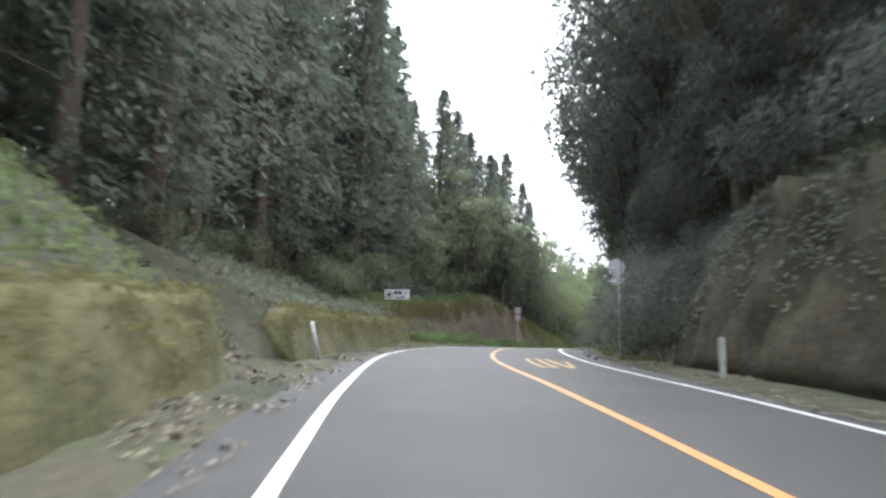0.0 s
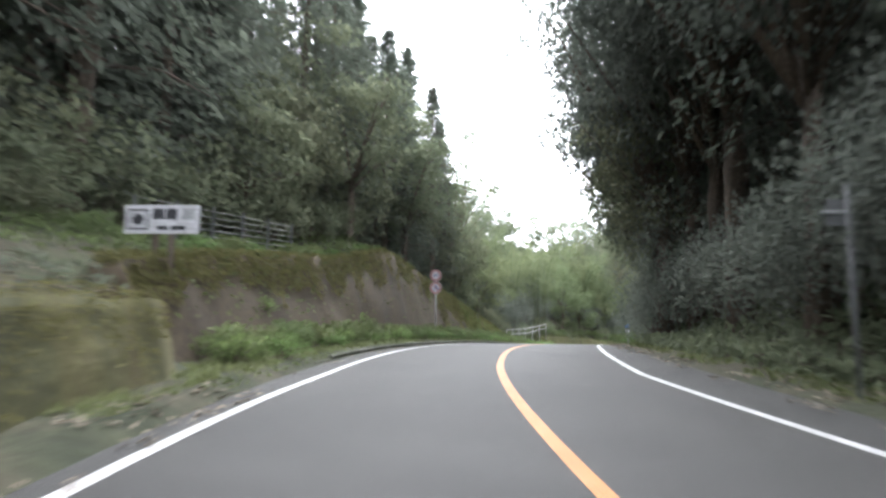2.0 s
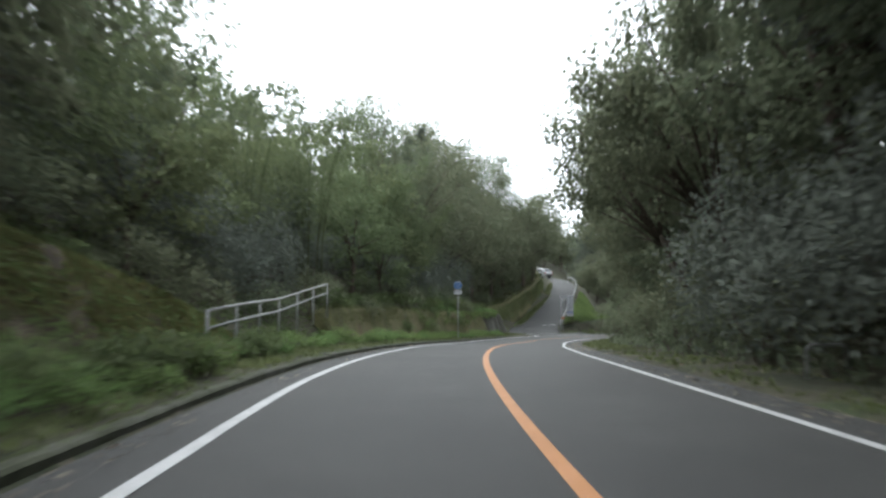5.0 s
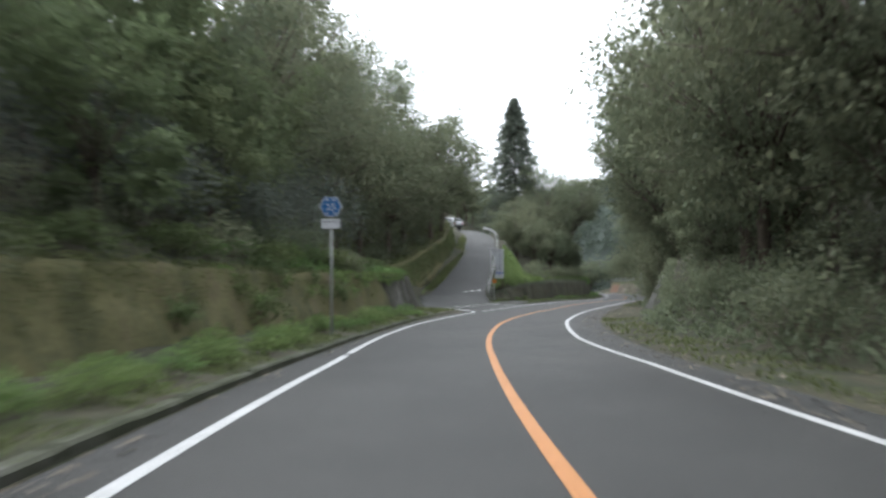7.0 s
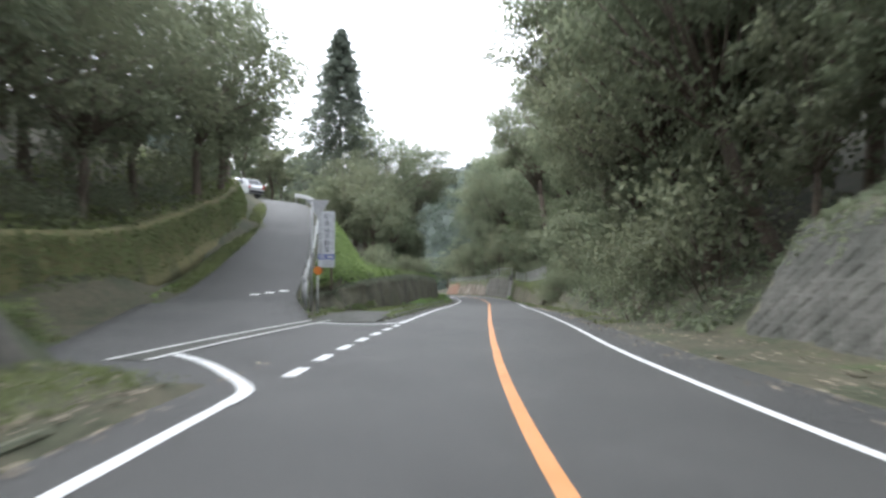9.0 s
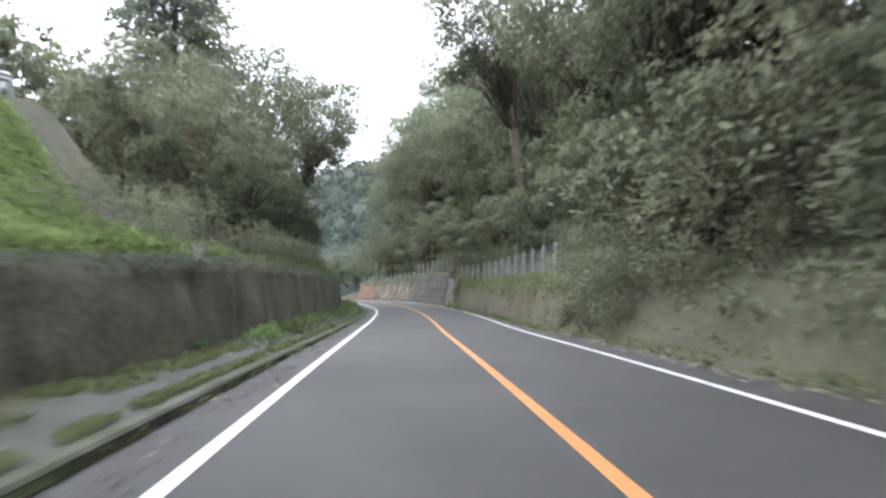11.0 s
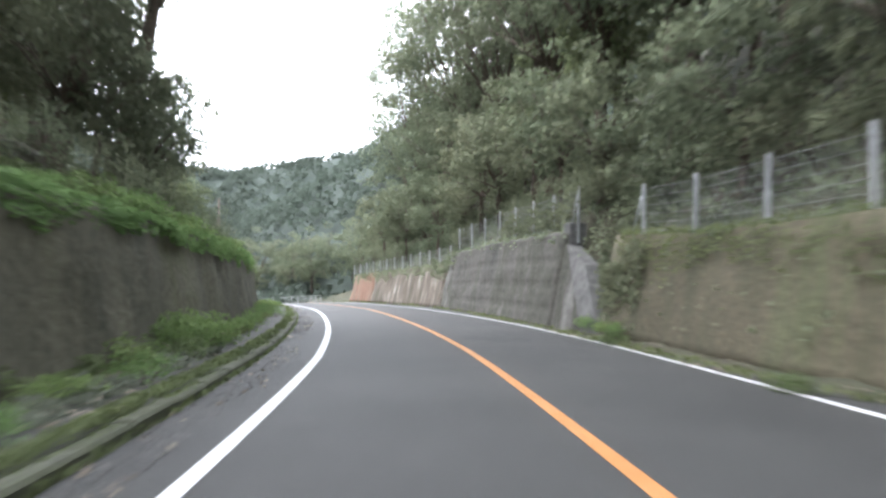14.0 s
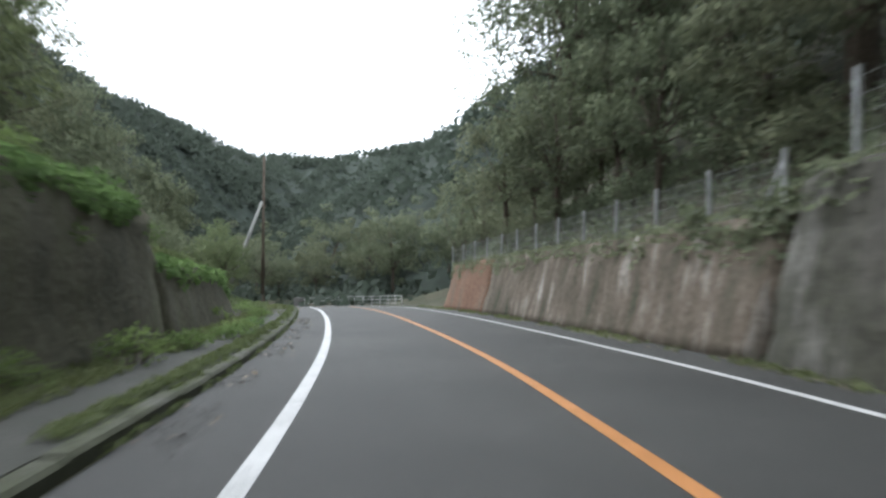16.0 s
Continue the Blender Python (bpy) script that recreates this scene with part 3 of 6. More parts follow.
def text_mesh(body, size, extrude=0.004):
    """Letters of the built-in font as a mesh, centred, lying in the x-y plane."""
    cu = bpy.data.curves.new("letters", "FONT")
    cu.body, cu.size, cu.extrude, cu.align_x, cu.align_y = body, size, extrude, "CENTER", "CENTER"
    cu.resolution_u = 4
    ob = bpy.data.objects.new("letters", cu)
    scene.collection.objects.link(ob)
    bpy.context.view_layer.update()
    me = bpy.data.meshes.new_from_object(ob.evaluated_get(bpy.context.evaluated_depsgraph_get()))
    bpy.data.objects.remove(ob)
    bpy.data.curves.remove(cu)
    return me


def corner_lines():
    """White lines that turn into the side road at both corners of the junction."""
    def band(name, pts, w):
        verts, faces = [], []
        for i, p in enumerate(pts):
            d = (pts[min(i + 1, len(pts) - 1)] - pts[max(i - 1, 0)])
            n = Vector((d.y, -d.x, 0)).normalized() * w
            verts += [p - n, p + n]
        for i in range(len(pts) - 1):
            faces.append((2 * i, 2 * i + 1, 2 * i + 3, 2 * i + 2))
        ob = part(name, mesh_from(name, verts, faces), WHITE_PAINT)
        return tagged(ob, "white line curving into the side road", "road marking", "edge lines", "structure")
    near = [at(s, u, 0.016) for s, u in ((116.1, -2.95), (116.55, -2.95), (116.9, -2.99), (117.2, -3.09), (117.6, -3.28), (118.3, -3.68), (119.2, -4.22), (119.9, -4.72), (120.75, -5.5))]
    far = [at(s, u, 0.02) for s, u in ((132.2, -2.86), (131.4, -2.88), (130.7, -3.0), (130.2, -3.25), (129.9, -3.7), (129.9, -4.5), (130.2, -5.4))]
    band("corner_line", near, 0.09)
    band("corner_line", far, 0.08)


corner_lines()


def road_number():
    """The digits 4 and 0, drawn long, to be read by those who come the other way."""
    strokes = [  # each from (s, u) to (s, u), its width across and whether it lies across the lane
        ((20.9, 1.12), (16.3, 1.16), 0.12), ((20.9, 1.44), (16.3, 1.5), 0.12),
        ((20.9, 1.7), (16.15, 1.84), 0.13), ((19.45, 2.16), (16.6, 1.95), 0.11)]
    ends = [(20.68, 20.92, 1.1, 1.46), (16.28, 16.6, 1.14, 1.52), (19.2, 19.48, 1.66, 2.2)]
    verts, faces = [], []
    for (s0, u0), (s1, u1), w in strokes:
        n = 10
        o = len(verts)
        for i in range(n):
            k = i / (n - 1)
            s, u = s0 + (s1 - s0) * k, u0 + (u1 - u0) * k
            verts += [at(s, u - w / 2, 0.009), at(s, u + w / 2, 0.009)]
        faces += [(o + 2 * i, o + 2 * i + 1, o + 2 * i + 3, o + 2 * i + 2) for i in range(n - 1)]
    for s0, s1, u0, u1 in ends:
        o = len(verts)
        verts += [at(s0, u0, 0.012), at(s0, u1, 0.012), at(s1, u1, 0.012), at(s1, u0, 0.012)]
        faces.append((o, o + 1, o + 2, o + 3))
    return part("road_number", mesh_from("road_number", verts, faces), PALE_ORANGE)


num = road_number()
tagged(num, "worn pale orange speed number 40 painted on the asphalt", "road marking", kind="structure")
for uu in (-5.42, -6.02):
    n = 12
    verts = []
    for i in range(n):
        s = 119.6 + 12.2 * i / (n - 1)
        verts += [at(s, uu, 0.03), at(s, uu + 0.1, 0.03)]
    ob = part("stop_line", mesh_from("stop_line", verts, [(2 * i, 2 * i + 1, 2 * i + 3, 2 * i + 2) for i in range(n - 1)]), WORN_PAINT)
    tagged(ob, "faded white line across the mouth of the side road", "road marking", "junction lines", "structure")
tagged(ribbon("gutter", 119.6, 131.8, -5.9, -5.44, 0.026, OLD_ASPHALT, 1.0), "grey concrete gutter across the side road's mouth", "gutter", kind="structure")
for k, u in ((2.3, 0.5), (2.4, 1.0), (2.5, 1.5)):
    p, q = side_at(k, u, 0.016), side_at(k, u + 0.35, 0.016)
    w = (side_at(k + 0.06, u, 0.03) - p)
    ob = part("line_dash", mesh_from("line_dash", [p, q, q + w, p + w], [(0, 1, 2, 3)]), WORN_PAINT)
    tagged(ob, "worn white dash on the side road", "road marking", "junction dashes", "structure")


# ---- kerb: one stone after another ----
def kerb(name, s0, s1, u, high=0.12, wide=0.17):
    root = thing(name, "mossy dark concrete kerb beside the asphalt", "kerb", kind="structure")
    n = int((s1 - s0) / 1.2)
    for i in range(n):
        lower = 0.15 * max(0.0, 1 - i / 3.0)
        a, b = s0 + (s1 - s0) * i / n + 0.012, s0 + (s1 - s0) * (i + 1) / n - 0.012
        j = random.uniform(-0.012, 0.012)
        verts = []
        for s in (a, b):
            for du, dz in ((0, -0.15), (0, high - 0.03 + j - lower), (-0.03, high + j - lower), (-wide, high + j - lower), (-wide, -0.15)):
                verts.append(at(s, lerp(u, s) + du, dz))
        faces = [(k, k + 5, (k + 1) % 5 + 5, (k + 1) % 5) for k in range(5)] + [(0, 1, 2, 3, 4), (9, 8, 7, 6, 5)]
        part("kerb_stone", mesh_from("kerb_stone", verts, faces), KERB, root)
    return root


KERB_U = [(32.6, -3.62), (60, -3.62), (95, -3.6), (114, -3.7), (132, -3.6), (190, -3.62), (250, -3.62)]
kerb("kerb_1", 32.6, 114.5, KERB_U)
kerb("kerb_2", 131.2, 262, KERB_U)
tagged(ribbon("pavement", 131.2, 262, [(131.2, -5.9), (134, -6.1), (137, -6.1), (140, -5.6), (144, -5.1), (150, -4.75), (262, -4.8)], -3.8, [(131.2, 0.012), (135, 0.11), (262, 0.125)], OLD_ASPHALT, 1.0, 0.2), "cracked dark asphalt footpath behind the kerb", "pavement", kind="structure")


# ---- retaining walls ----
def wall(name, label, s0, s1, side, foot, tall, lean, mat, rough=0.07, thick=0.45, step=0.5, rows=7, joints=()):
    n = int((s1 - s0) / step) + 1
    verts, faces = [], []
    k = rows + 3
    for s in np.linspace(s0, s1, n):
        f, h, ln = abs(lerp(foot, s)), lerp(tall, s), lerp(lean, s)
        for r in range(rows + 1):
            t = r / rows
            q = at(s, side * f)
            d = rough * (1.5 * hash_noise(q.x, q.y, t * h, 0.8) + hash_noise(q.x, q.y, t * h, 2.4)) * (0.35 if r == 0 else 1)
            if min([abs(t - j) for j in joints] + [1]) < 0.5 / rows:
                d -= 0.03
            verts.append(at(s, side * (f + ln * t - d), -0.1 + (h + 0.1) * t + (0.5 * d if r == rows else 0)))
        verts.append(at(s, side * (f + ln + thick), h - 0.02))
        verts.append(at(s, side * (f + ln + thick), -0.1))
    for i in range(n - 1):
        for j in range(k):
            a, b = i * k + j, i * k + (j + 1) % k
            q = (a, b, b + k, a + k)
            faces.append(q if side < 0 else q[::-1])
    e0, e1 = tuple(range(k)), tuple(range((n - 1) * k, n * k))
    faces += [e0[::-1] if side < 0 else e0, e1 if side < 0 else e1[::-1]]
    ob = part(name, mesh_from(name, verts, faces, True), mat)
    return tagged(ob, label, "wall", kind="structure")


wall("retaining_wall_1", "low retaining wall overgrown with green moss", -19, 9.9, -1, L_FOOT, L_WALL, L_LEAN, MOSS_WALL, 0.1)
wall("retaining_wall_2", "low retaining wall overgrown with green moss", 13.9, 31.1, -1, L_FOOT, L_WALL, L_LEAN, MOSS_WALL, 0.1)
wall("retaining_wall_3", "high brown earthen bank wall with grassy crest", 31.5, 57, -1, L_FOOT, L_WALL, L_LEAN, BROWN_BANK, 0.13)
wall("retaining_wall_6", "brown earthen bank wall draped with yellow-green grass", 57.02, 73.5, -1, L_FOOT, L_WALL, L_LEAN, BROWN_BANK, 0.16)
wall("retaining_wall_4", "long low bank wall covered in moss", 83, 113.4, -1, L_FOOT, L_WALL, L_LEAN, MOSS_WALL, 0.1)
wall("retaining_wall_13", "stained concrete end of the bank wall", 113.44, 116.4, -1, L_FOOT, L_WALL, L_LEAN, MOTTLED_WALL, 0.04)
wall("retaining_wall_14", "sloping concrete end block of the bank wall", 116.48, 118.9, -1, L_FOOT, L_WALL, L_LEAN, MOTTLED_WALL, 0.02, step=0.2)
wall("retaining_wall_5", "dark mossy retaining wall below green weeds", 132.6, 213.6, -1, L_FOOT, L_WALL, L_LEAN, EARTH_WALL, 0.1)
wall("retaining_wall_7", "low dark mossy retaining wall by the bend", 213.9, 224, -1, L_FOOT, L_WALL, L_LEAN, EARTH_WALL, 0.1)
wall("rock_bank", "steep brown rocky cutting with moss", -19, 17.8, 1, R_FOOT, R_WALL, R_LEAN, ROCK, 0.28, 0.8)
wall("stone_wall", "leaning grey retaining wall of stones set diagonally", 108.6, 125.2, 1, R_FOOT, R_WALL, R_LEAN, EARTH_WALL, 0.06, 0.6)
wall("retaining_wall_8", "brown mossy retaining wall below a fence", 160, 192.5, 1, R_FOOT, R_WALL, R_LEAN, STREAK_WALL, 0.07)
wall("retaining_wall_9", "high stained grey concrete retaining wall", 195.7, 210.3, 1, R_FOOT, R_WALL, R_LEAN, MOTTLED_WALL, 0.06, rows=24, joints=(0.2, 0.45, 0.7))
wall("retaining_wall_10", "brown stained concrete retaining wall below a fence", 210.6, 228, 1, R_FOOT, R_WALL, R_LEAN, RUST_WALL, 0.06)
wall("retaining_wall_11", "orange-stained end of a concrete retaining wall", 228.02, 236.5, 1, R_FOOT, R_WALL, R_LEAN, ORANGE_WALL, 0.06)


# ---- plants ----
def leaves(centres, ways, length, width, rng, jitter=0.35, flat=False):
    """Pointed leaves as small folded diamonds, one for each centre, along its way; flat: lying face up."""
    n = len(centres)
    c, w = np.asarray(centres, float), np.asarray(ways, float)
    w = w + rng.normal(0, jitter, (n, 3))
    w /= np.linalg.norm(w, axis=1, keepdims=True) + 1e-9
    o = rng.normal(0, 1, (n, 3)) * 0.25 + np.array([0, 0, 1.0]) if flat else rng.normal(0, 1, (n, 3))
    b = np.cross(w, o)
    b /= np.linalg.norm(b, axis=1, keepdims=True) + 1e-9
    up = np.cross(b, w)
    ln = (length * rng.uniform(0.6, 1.35, n))[:, None]
    wd = (width * rng.uniform(0.6, 1.35, n))[:, None]
    v = np.empty((n, 4, 3))
    v[:, 0] = c - w * ln * 0.5
    v[:, 1] = c + b * wd * 0.5 + up * wd * 0.15
    v[:, 2] = c + w * ln * 0.5
    v[:, 3] = c - b * wd * 0.5 + up * wd * 0.15
    return v.reshape(-1, 3)


def leaf_mesh(name, v, out=None):
    """Leaves as one mesh; with out, each is shaded as a bit of its clump's round surface."""
    n = len(v) // 4
    v = v.reshape(n, 4, 3).copy()
    if out is not None:
        out = np.asarray(out, float)
        out = out / (np.linalg.norm(out, axis=1, keepdims=True) + 1e-9)
        nrm = np.cross(v[:, 1] - v[:, 0], v[:, 2] - v[:, 0])
        nrm /= np.linalg.norm(nrm, axis=1, keepdims=True) + 1e-9
        side = np.einsum("ij,ij->i", nrm, out) < 0
        v[side] = v[side][:, ::-1]
        nrm[side] *= -1
        nrm = nrm * 0.45 + out
        nrm /= np.linalg.norm(nrm, axis=1, keepdims=True) + 1e-9
    me = bpy.data.meshes.new(name)
    me.vertices.add(n * 4)
    me.vertices.foreach_set("co", v.astype(np.float32).ravel())
    me.loops.add(n * 4)
    me.loops.foreach_set("vertex_index", np.arange(n * 4, dtype=np.int32))
    me.polygons.add(n)
    me.polygons.foreach_set("loop_start", np.arange(0, n * 4, 4, dtype=np.int32))
    me.update(calc_edges=True)
    if out is not None:
        me.normals_split_custom_set_from_vertices(np.repeat(nrm, 4, axis=0).tolist())
    return me


def ball(rng, n, inner=0.55):
    d = rng.normal(0, 1, (n, 3))
    d /= np.linalg.norm(d, axis=1, keepdims=True)
    return d, d * rng.uniform(inner, 1.0, (n, 1))


def cedar(name, label, tall, base, wide, seed, count=5200, size=0.5, leaf=CEDAR_LEAF, boughs=105):
    """A tall conifer: straight trunk, bare below, drooping boughs above."""
    rng = np.random.default_rng(seed)
    root = thing(name, label, "tree")
    bm = bmesh.new()
    lean = rng.uniform(-0.02, 0.02, 2) * tall
    pts = [(lean[0] * t, lean[1] * t, -0.6 + (tall + 0.4) * t) for t in (0, 0.03, 0.2, 0.5, 0.8, 1)]
    r = 0.011 * tall + 0.04
    sweep(bm, pts, [r * 1.5, r * 1.1, r * 0.9, r * 0.65, r * 0.35, 0.02], 8)
    per = count // boughs
    cs, ws, ns = [], [], []
    for i in range(boughs):
        t = (i + rng.uniform(0, 1)) / boughs
        t = t ** 0.85
        z = tall * (base + (1 - base) * t)
        reach = wide * (1 - t) ** 0.75 * rng.uniform(0.5, 1.15) + 0.25
        if t < 0.12:
            reach *= 0.4 + 5 * t
        a = i * 2.4 + rng.uniform(-0.5, 0.5)
        out = np.array([math.cos(a), math.sin(a), 0.0])
        k = rng.uniform(0.12, 1.0, per) ** 0.7
        drop = 0.32 * reach * k ** 2 - 0.12 * reach * k
        p = out * (reach * k)[:, None] + np.array([0, 0, z]) - np.array([0, 0, 1.0]) * drop[:, None]
        p += rng.normal(0, 1, (per, 3)) * np.array([0.2, 0.2, 0.16]) * (0.5 + 0.25 * reach)
        p[:, 0] += lean[0] * z / tall
        p[:, 1] += lean[1] * z / tall
        cs.append(p)
        ws.append(np.tile(out * 0.8 + np.array([0, 0, -0.55]), (per, 1)))
        ns.append(out * (0.3 + k)[:, None] + np.array([0, 0, 0.45]) + rng.normal(0, 0.25, (per, 3)))
        if i % 3 == 0:
            sweep(bm, [(0, 0, z), tuple(out * reach * 0.5 + np.array([0, 0, z + 0.03 * reach])), tuple(out * reach * 0.9 + np.array([0, 0, z - 0.16 * reach]))], [0.05, 0.03, 0.01], 4)
    part("trunk", bm, BARK, root)
    part("crown", leaf_mesh("crown", leaves(np.concatenate(cs), np.concatenate(ws), size, size * 0.34, rng), np.concatenate(ns)), leaf, root)
    return root


def broadleaf(name, label, tall, wide, seed, count=5600, leaf=BROAD_LEAF, bark=PALE_BARK, size=0.21, clumps=30, low=0.3, gap=0.6, lean=0.0, kind="tree", fork_at=0.32, puff=0.88, limbs=4):
    """A spreading tree: forked trunk, limbs, and a crown of many leafy clumps."""
    rng = np.random.default_rng(seed)
    root = thing(name, label, kind)
    bm = bmesh.new()
    fork = np.array([lean * tall * 0.25, 0, tall * fork_at])
    r = 0.014 * tall + 0.03
    sweep(bm, [(0, 0, -0.5), (0, 0, 0.1), tuple(fork * 0.6 + np.array([0.1, 0.06, 0])), tuple(fork)], [r * 1.5, r * 1.15, r * 0.95, r * 0.8], 8)
    per = count // clumps
    cs, ws, ns = [], [], []
    for i in range(clumps):
        d = rng.normal(0, 1, 3)
        d /= np.linalg.norm(d)
        q = rng.uniform(0.45, 1.0)
        mid = np.array([lean * tall * 0.5 + d[0] * wide * q * 0.8, d[1] * wide * q * 0.8, tall * (low + (1 - low) * 0.5) + d[2] * tall * (1 - low) * 0.43 * q])
        rad = wide * rng.uniform(0.15, 0.33) * puff * (1.12 - 0.35 * q)
        dd, pp = ball(rng, per, gap)
        p = mid + pp * rad * np.array([1.15, 1.15, 0.75]) + rng.normal(0, 0.07, (per, 3))
        cs.append(p)
        ws.append(dd * 0.7 + np.array([0, 0, -0.45]))
        ns.append(dd + d * 0.5 + np.array([0, 0, 0.15]))
        if i % limbs == 0:
            a = fork + (mid - fork) * 0.45 + rng.normal(0, 0.2, 3)
            sweep(bm, [tuple(fork * rng.uniform(0.75, 1.0)), tuple(a), tuple(mid + (mid - fork) * 0.15)], [r * 0.4, r * 0.22, 0.012] if limbs > 1 else [r * 0.17, r * 0.1, 0.008], 5)
    part("trunk", bm, bark, root)
    part("crown", leaf_mesh("crown", leaves(np.concatenate(cs), np.concatenate(ws), size, size * 0.62, rng), np.concatenate(ns)), leaf, root)
    return root


def bamboo(name, label, tall, seed, culms=12, per=330):
    """A clump of arching bamboo with hanging plumes."""
    rng = np.random.default_rng(seed)
    root = thing(name, label, "bamboo")
    bm = bmesh.new()
    cs, ws = [], []
    for i in range(culms):
        a = rng.uniform(0, 6.28)
        out = np.array([math.cos(a), math.sin(a), 0])
        h = tall * rng.uniform(0.75, 1.08)
        b = out * rng.uniform(0.1, 1.0)
        bend = rng.uniform(0.12, 0.34) * h
        f = lambda t: b + out * bend * t ** 2.4 + np.array([0, 0, h * (t - 0.16 * t ** 4)])  # noqa: E731
        pts = [tuple(f(t)) for t in (0, 0.25, 0.5, 0.7, 0.85, 1.0)]
        pts[0] = (pts[0][0], pts[0][1], -0.5)
        sweep(bm, pts, [0.04, 0.038, 0.032, 0.022, 0.014, 0.005], 5)
        t = rng.uniform(0.28, 1.02, per) ** 0.75
        p = np.array([f(x) for x in t])
        spread = (0.25 + 0.95 * np.sin(np.clip(t, 0, 1) * 3.1))[:, None] * 0.62
        off = rng.normal(0, 1, (per, 3)) * spread * np.array([1, 1, 0.7])
        p = p + off - np.array([0, 0, 0.25])
        cs.append(p)
        ws.append(off * 0.6 + out * 0.4 + np.array([0, 0, -0.75]))
    tagged(part("cane", bm, CANE, root), kind="stuff")
    part("crown", leaf_mesh("crown", leaves(np.concatenate(cs), np.concatenate(ws), 0.3, 0.075, rng), np.concatenate(ws) + np.array([0, 0, 1.1])), LIGHT_LEAF, root)
    return root


def shrub(name, label, tall, wide, seed, leaf, count=900, size=0.15, category="shrub"):
    """A low bush: several stems and leafy clumps."""
    rng = np.random.default_rng(seed)
    root = thing(name, label, category)
    bm = bmesh.new()
    n = 9
    cs, ws = [], []
    for i in range(n):
        a = i * 2.4
        q = math.sqrt((i + 0.5) / n)
        mid = np.array([math.cos(a) * wide * q * 0.75, math.sin(a) * wide * q * 0.75, tall * (0.72 - 0.35 * q * q) * rng.uniform(0.8, 1.15)])
        dd, pp = ball(rng, count // n, 0.35)
        cs.append(mid + pp * np.array([wide * 0.42, wide * 0.42, tall * 0.34]))
        ws.append(dd * 0.8 + np.array([0, 0, 0.1]))
        sweep(bm, [(mid[0] * 0.15, mid[1] * 0.15, -0.15), tuple(mid * 0.6), tuple(mid)], [0.016, 0.012, 0.005], 4)
    tagged(part("brushwood", bm, BARK, root), kind="stuff")
    part("foliage", leaf_mesh("foliage", leaves(np.concatenate(cs), np.concatenate(ws), size, size * 0.5, rng), np.concatenate(ws) + np.array([0, 0, 0.5])), leaf, root)
    return root


CEDARS = [cedar("cedar_tree", "tall dark cedar with a bare lower trunk on the hillside", h, b, w, 10 + i, n, z, boughs=q) for i, (h, b, w, n, z, q) in enumerate(((20, 0.3, 3.1, 4600, 0.42, 140), (22, 0.34, 3.2, 4600, 0.42, 140), (18, 0.16, 3.0, 5400, 0.38, 150), (21, 0.05, 4.2, 9000, 0.34, 220)))]
LONE = cedar("cedar_tree", "broad cone-shaped cedar rising above the other trees", 22.5, 0.05, 6.6, 18, 27000, 0.46, boughs=460)
HIGH = [broadleaf("large_evergreen_tree", "large dark evergreen tree with branches over the road", h, w, 43 + i, 14000, low=lo, size=0.19, clumps=70, bark=BARK, fork_at=0.3) for i, (h, w, lo) in enumerate(((17, 6.2, 0.24), (19, 6.6, 0.26)))]
DARKS = [broadleaf("large_dark_tree", "large dark conifer-like tree close above the road", h, w, 143 + i, 19000, DARK_LEAF, BARK, 0.185, 110, lo, 0.6, fork_at=0.3) for i, (h, w, lo) in enumerate(((17, 6.2, 0.2), (20, 6.4, 0.22)))]
DARK_SHRUBS = [shrub("bush", "tall dark bush below the overhanging trees", h, w, 190 + i, DARK_LEAF, 3200, 0.14, "bush") for i, (h, w) in enumerate(((3.6, 2.2), (4.6, 2.4)))]
BROADS = [broadleaf("evergreen_tree", "dark green broad-leaved tree on the wooded slope", h, w, 30 + i, 3600, low=lo, size=0.28, clumps=54, bark=BARK) for i, (h, w, lo) in enumerate(((11, 4.2, 0.04), (13, 4.6, 0.05), (9, 4.0, 0.02)))]
BIG = [broadleaf("large_evergreen_tree", "large dark evergreen tree overhanging the road", h, w, 40 + i, 10500, low=lo, size=0.225, clumps=100, bark=BARK, fork_at=0.28) for i, (h, w, lo) in enumerate(((14, 6.0, 0.06), (16, 6.6, 0.06), (21, 6.4, 0.04)))]
BACKS = [broadleaf("forest_tree", "dark green tree deeper in the wood", h, w, 46 + i, 1500, low=0.1, size=0.55, clumps=36, bark=BARK) for i, (h, w) in enumerate(((13, 4.6), (16, 5.0)))]
LIGHTS = [broadleaf("light_green_tree", "lighter green leafy tree at the forest edge", h, w, 50 + i, 4200, LIGHT_LEAF, BARK, 0.22, 50, 0.05) for i, (h, w) in enumerate(((7, 3.2), (9, 3.6)))]
BAMBOOS = [bamboo("bamboo_clump", "arching light green bamboo clump with hanging plumes", h, 70 + i) for i, h in enumerate((9.5, 11.0))]
SPARSE = broadleaf("open_crowned_tree", "thin-branched tree with an open crown on the bank", 9.5, 3.4, 61, 2600, BROAD_LEAF, BARK, 0.2, 26, 0.3, 0.3, 0.35, puff=1.05, limbs=1)
SHRUBS = [shrub("shrub", "dense dark green bush under the trees", h, w, 90 + i, BROAD_LEAF, 1000, 0.15) for i, (h, w) in enumerate(((2.0, 1.6), (2.8, 2.0)))]
OVERHANG = [broadleaf("overhanging_tree", "tall thin-limbed tree leaning over the road", h, w, 65 + i, 9600, BROAD_LEAF, BARK, 0.19, 60, 0.42, 0.3, 0.36, fork_at=0.45, puff=1.1, limbs=1) for i, (h, w) in enumerate(((17, 4.4), (16, 4.8)))]
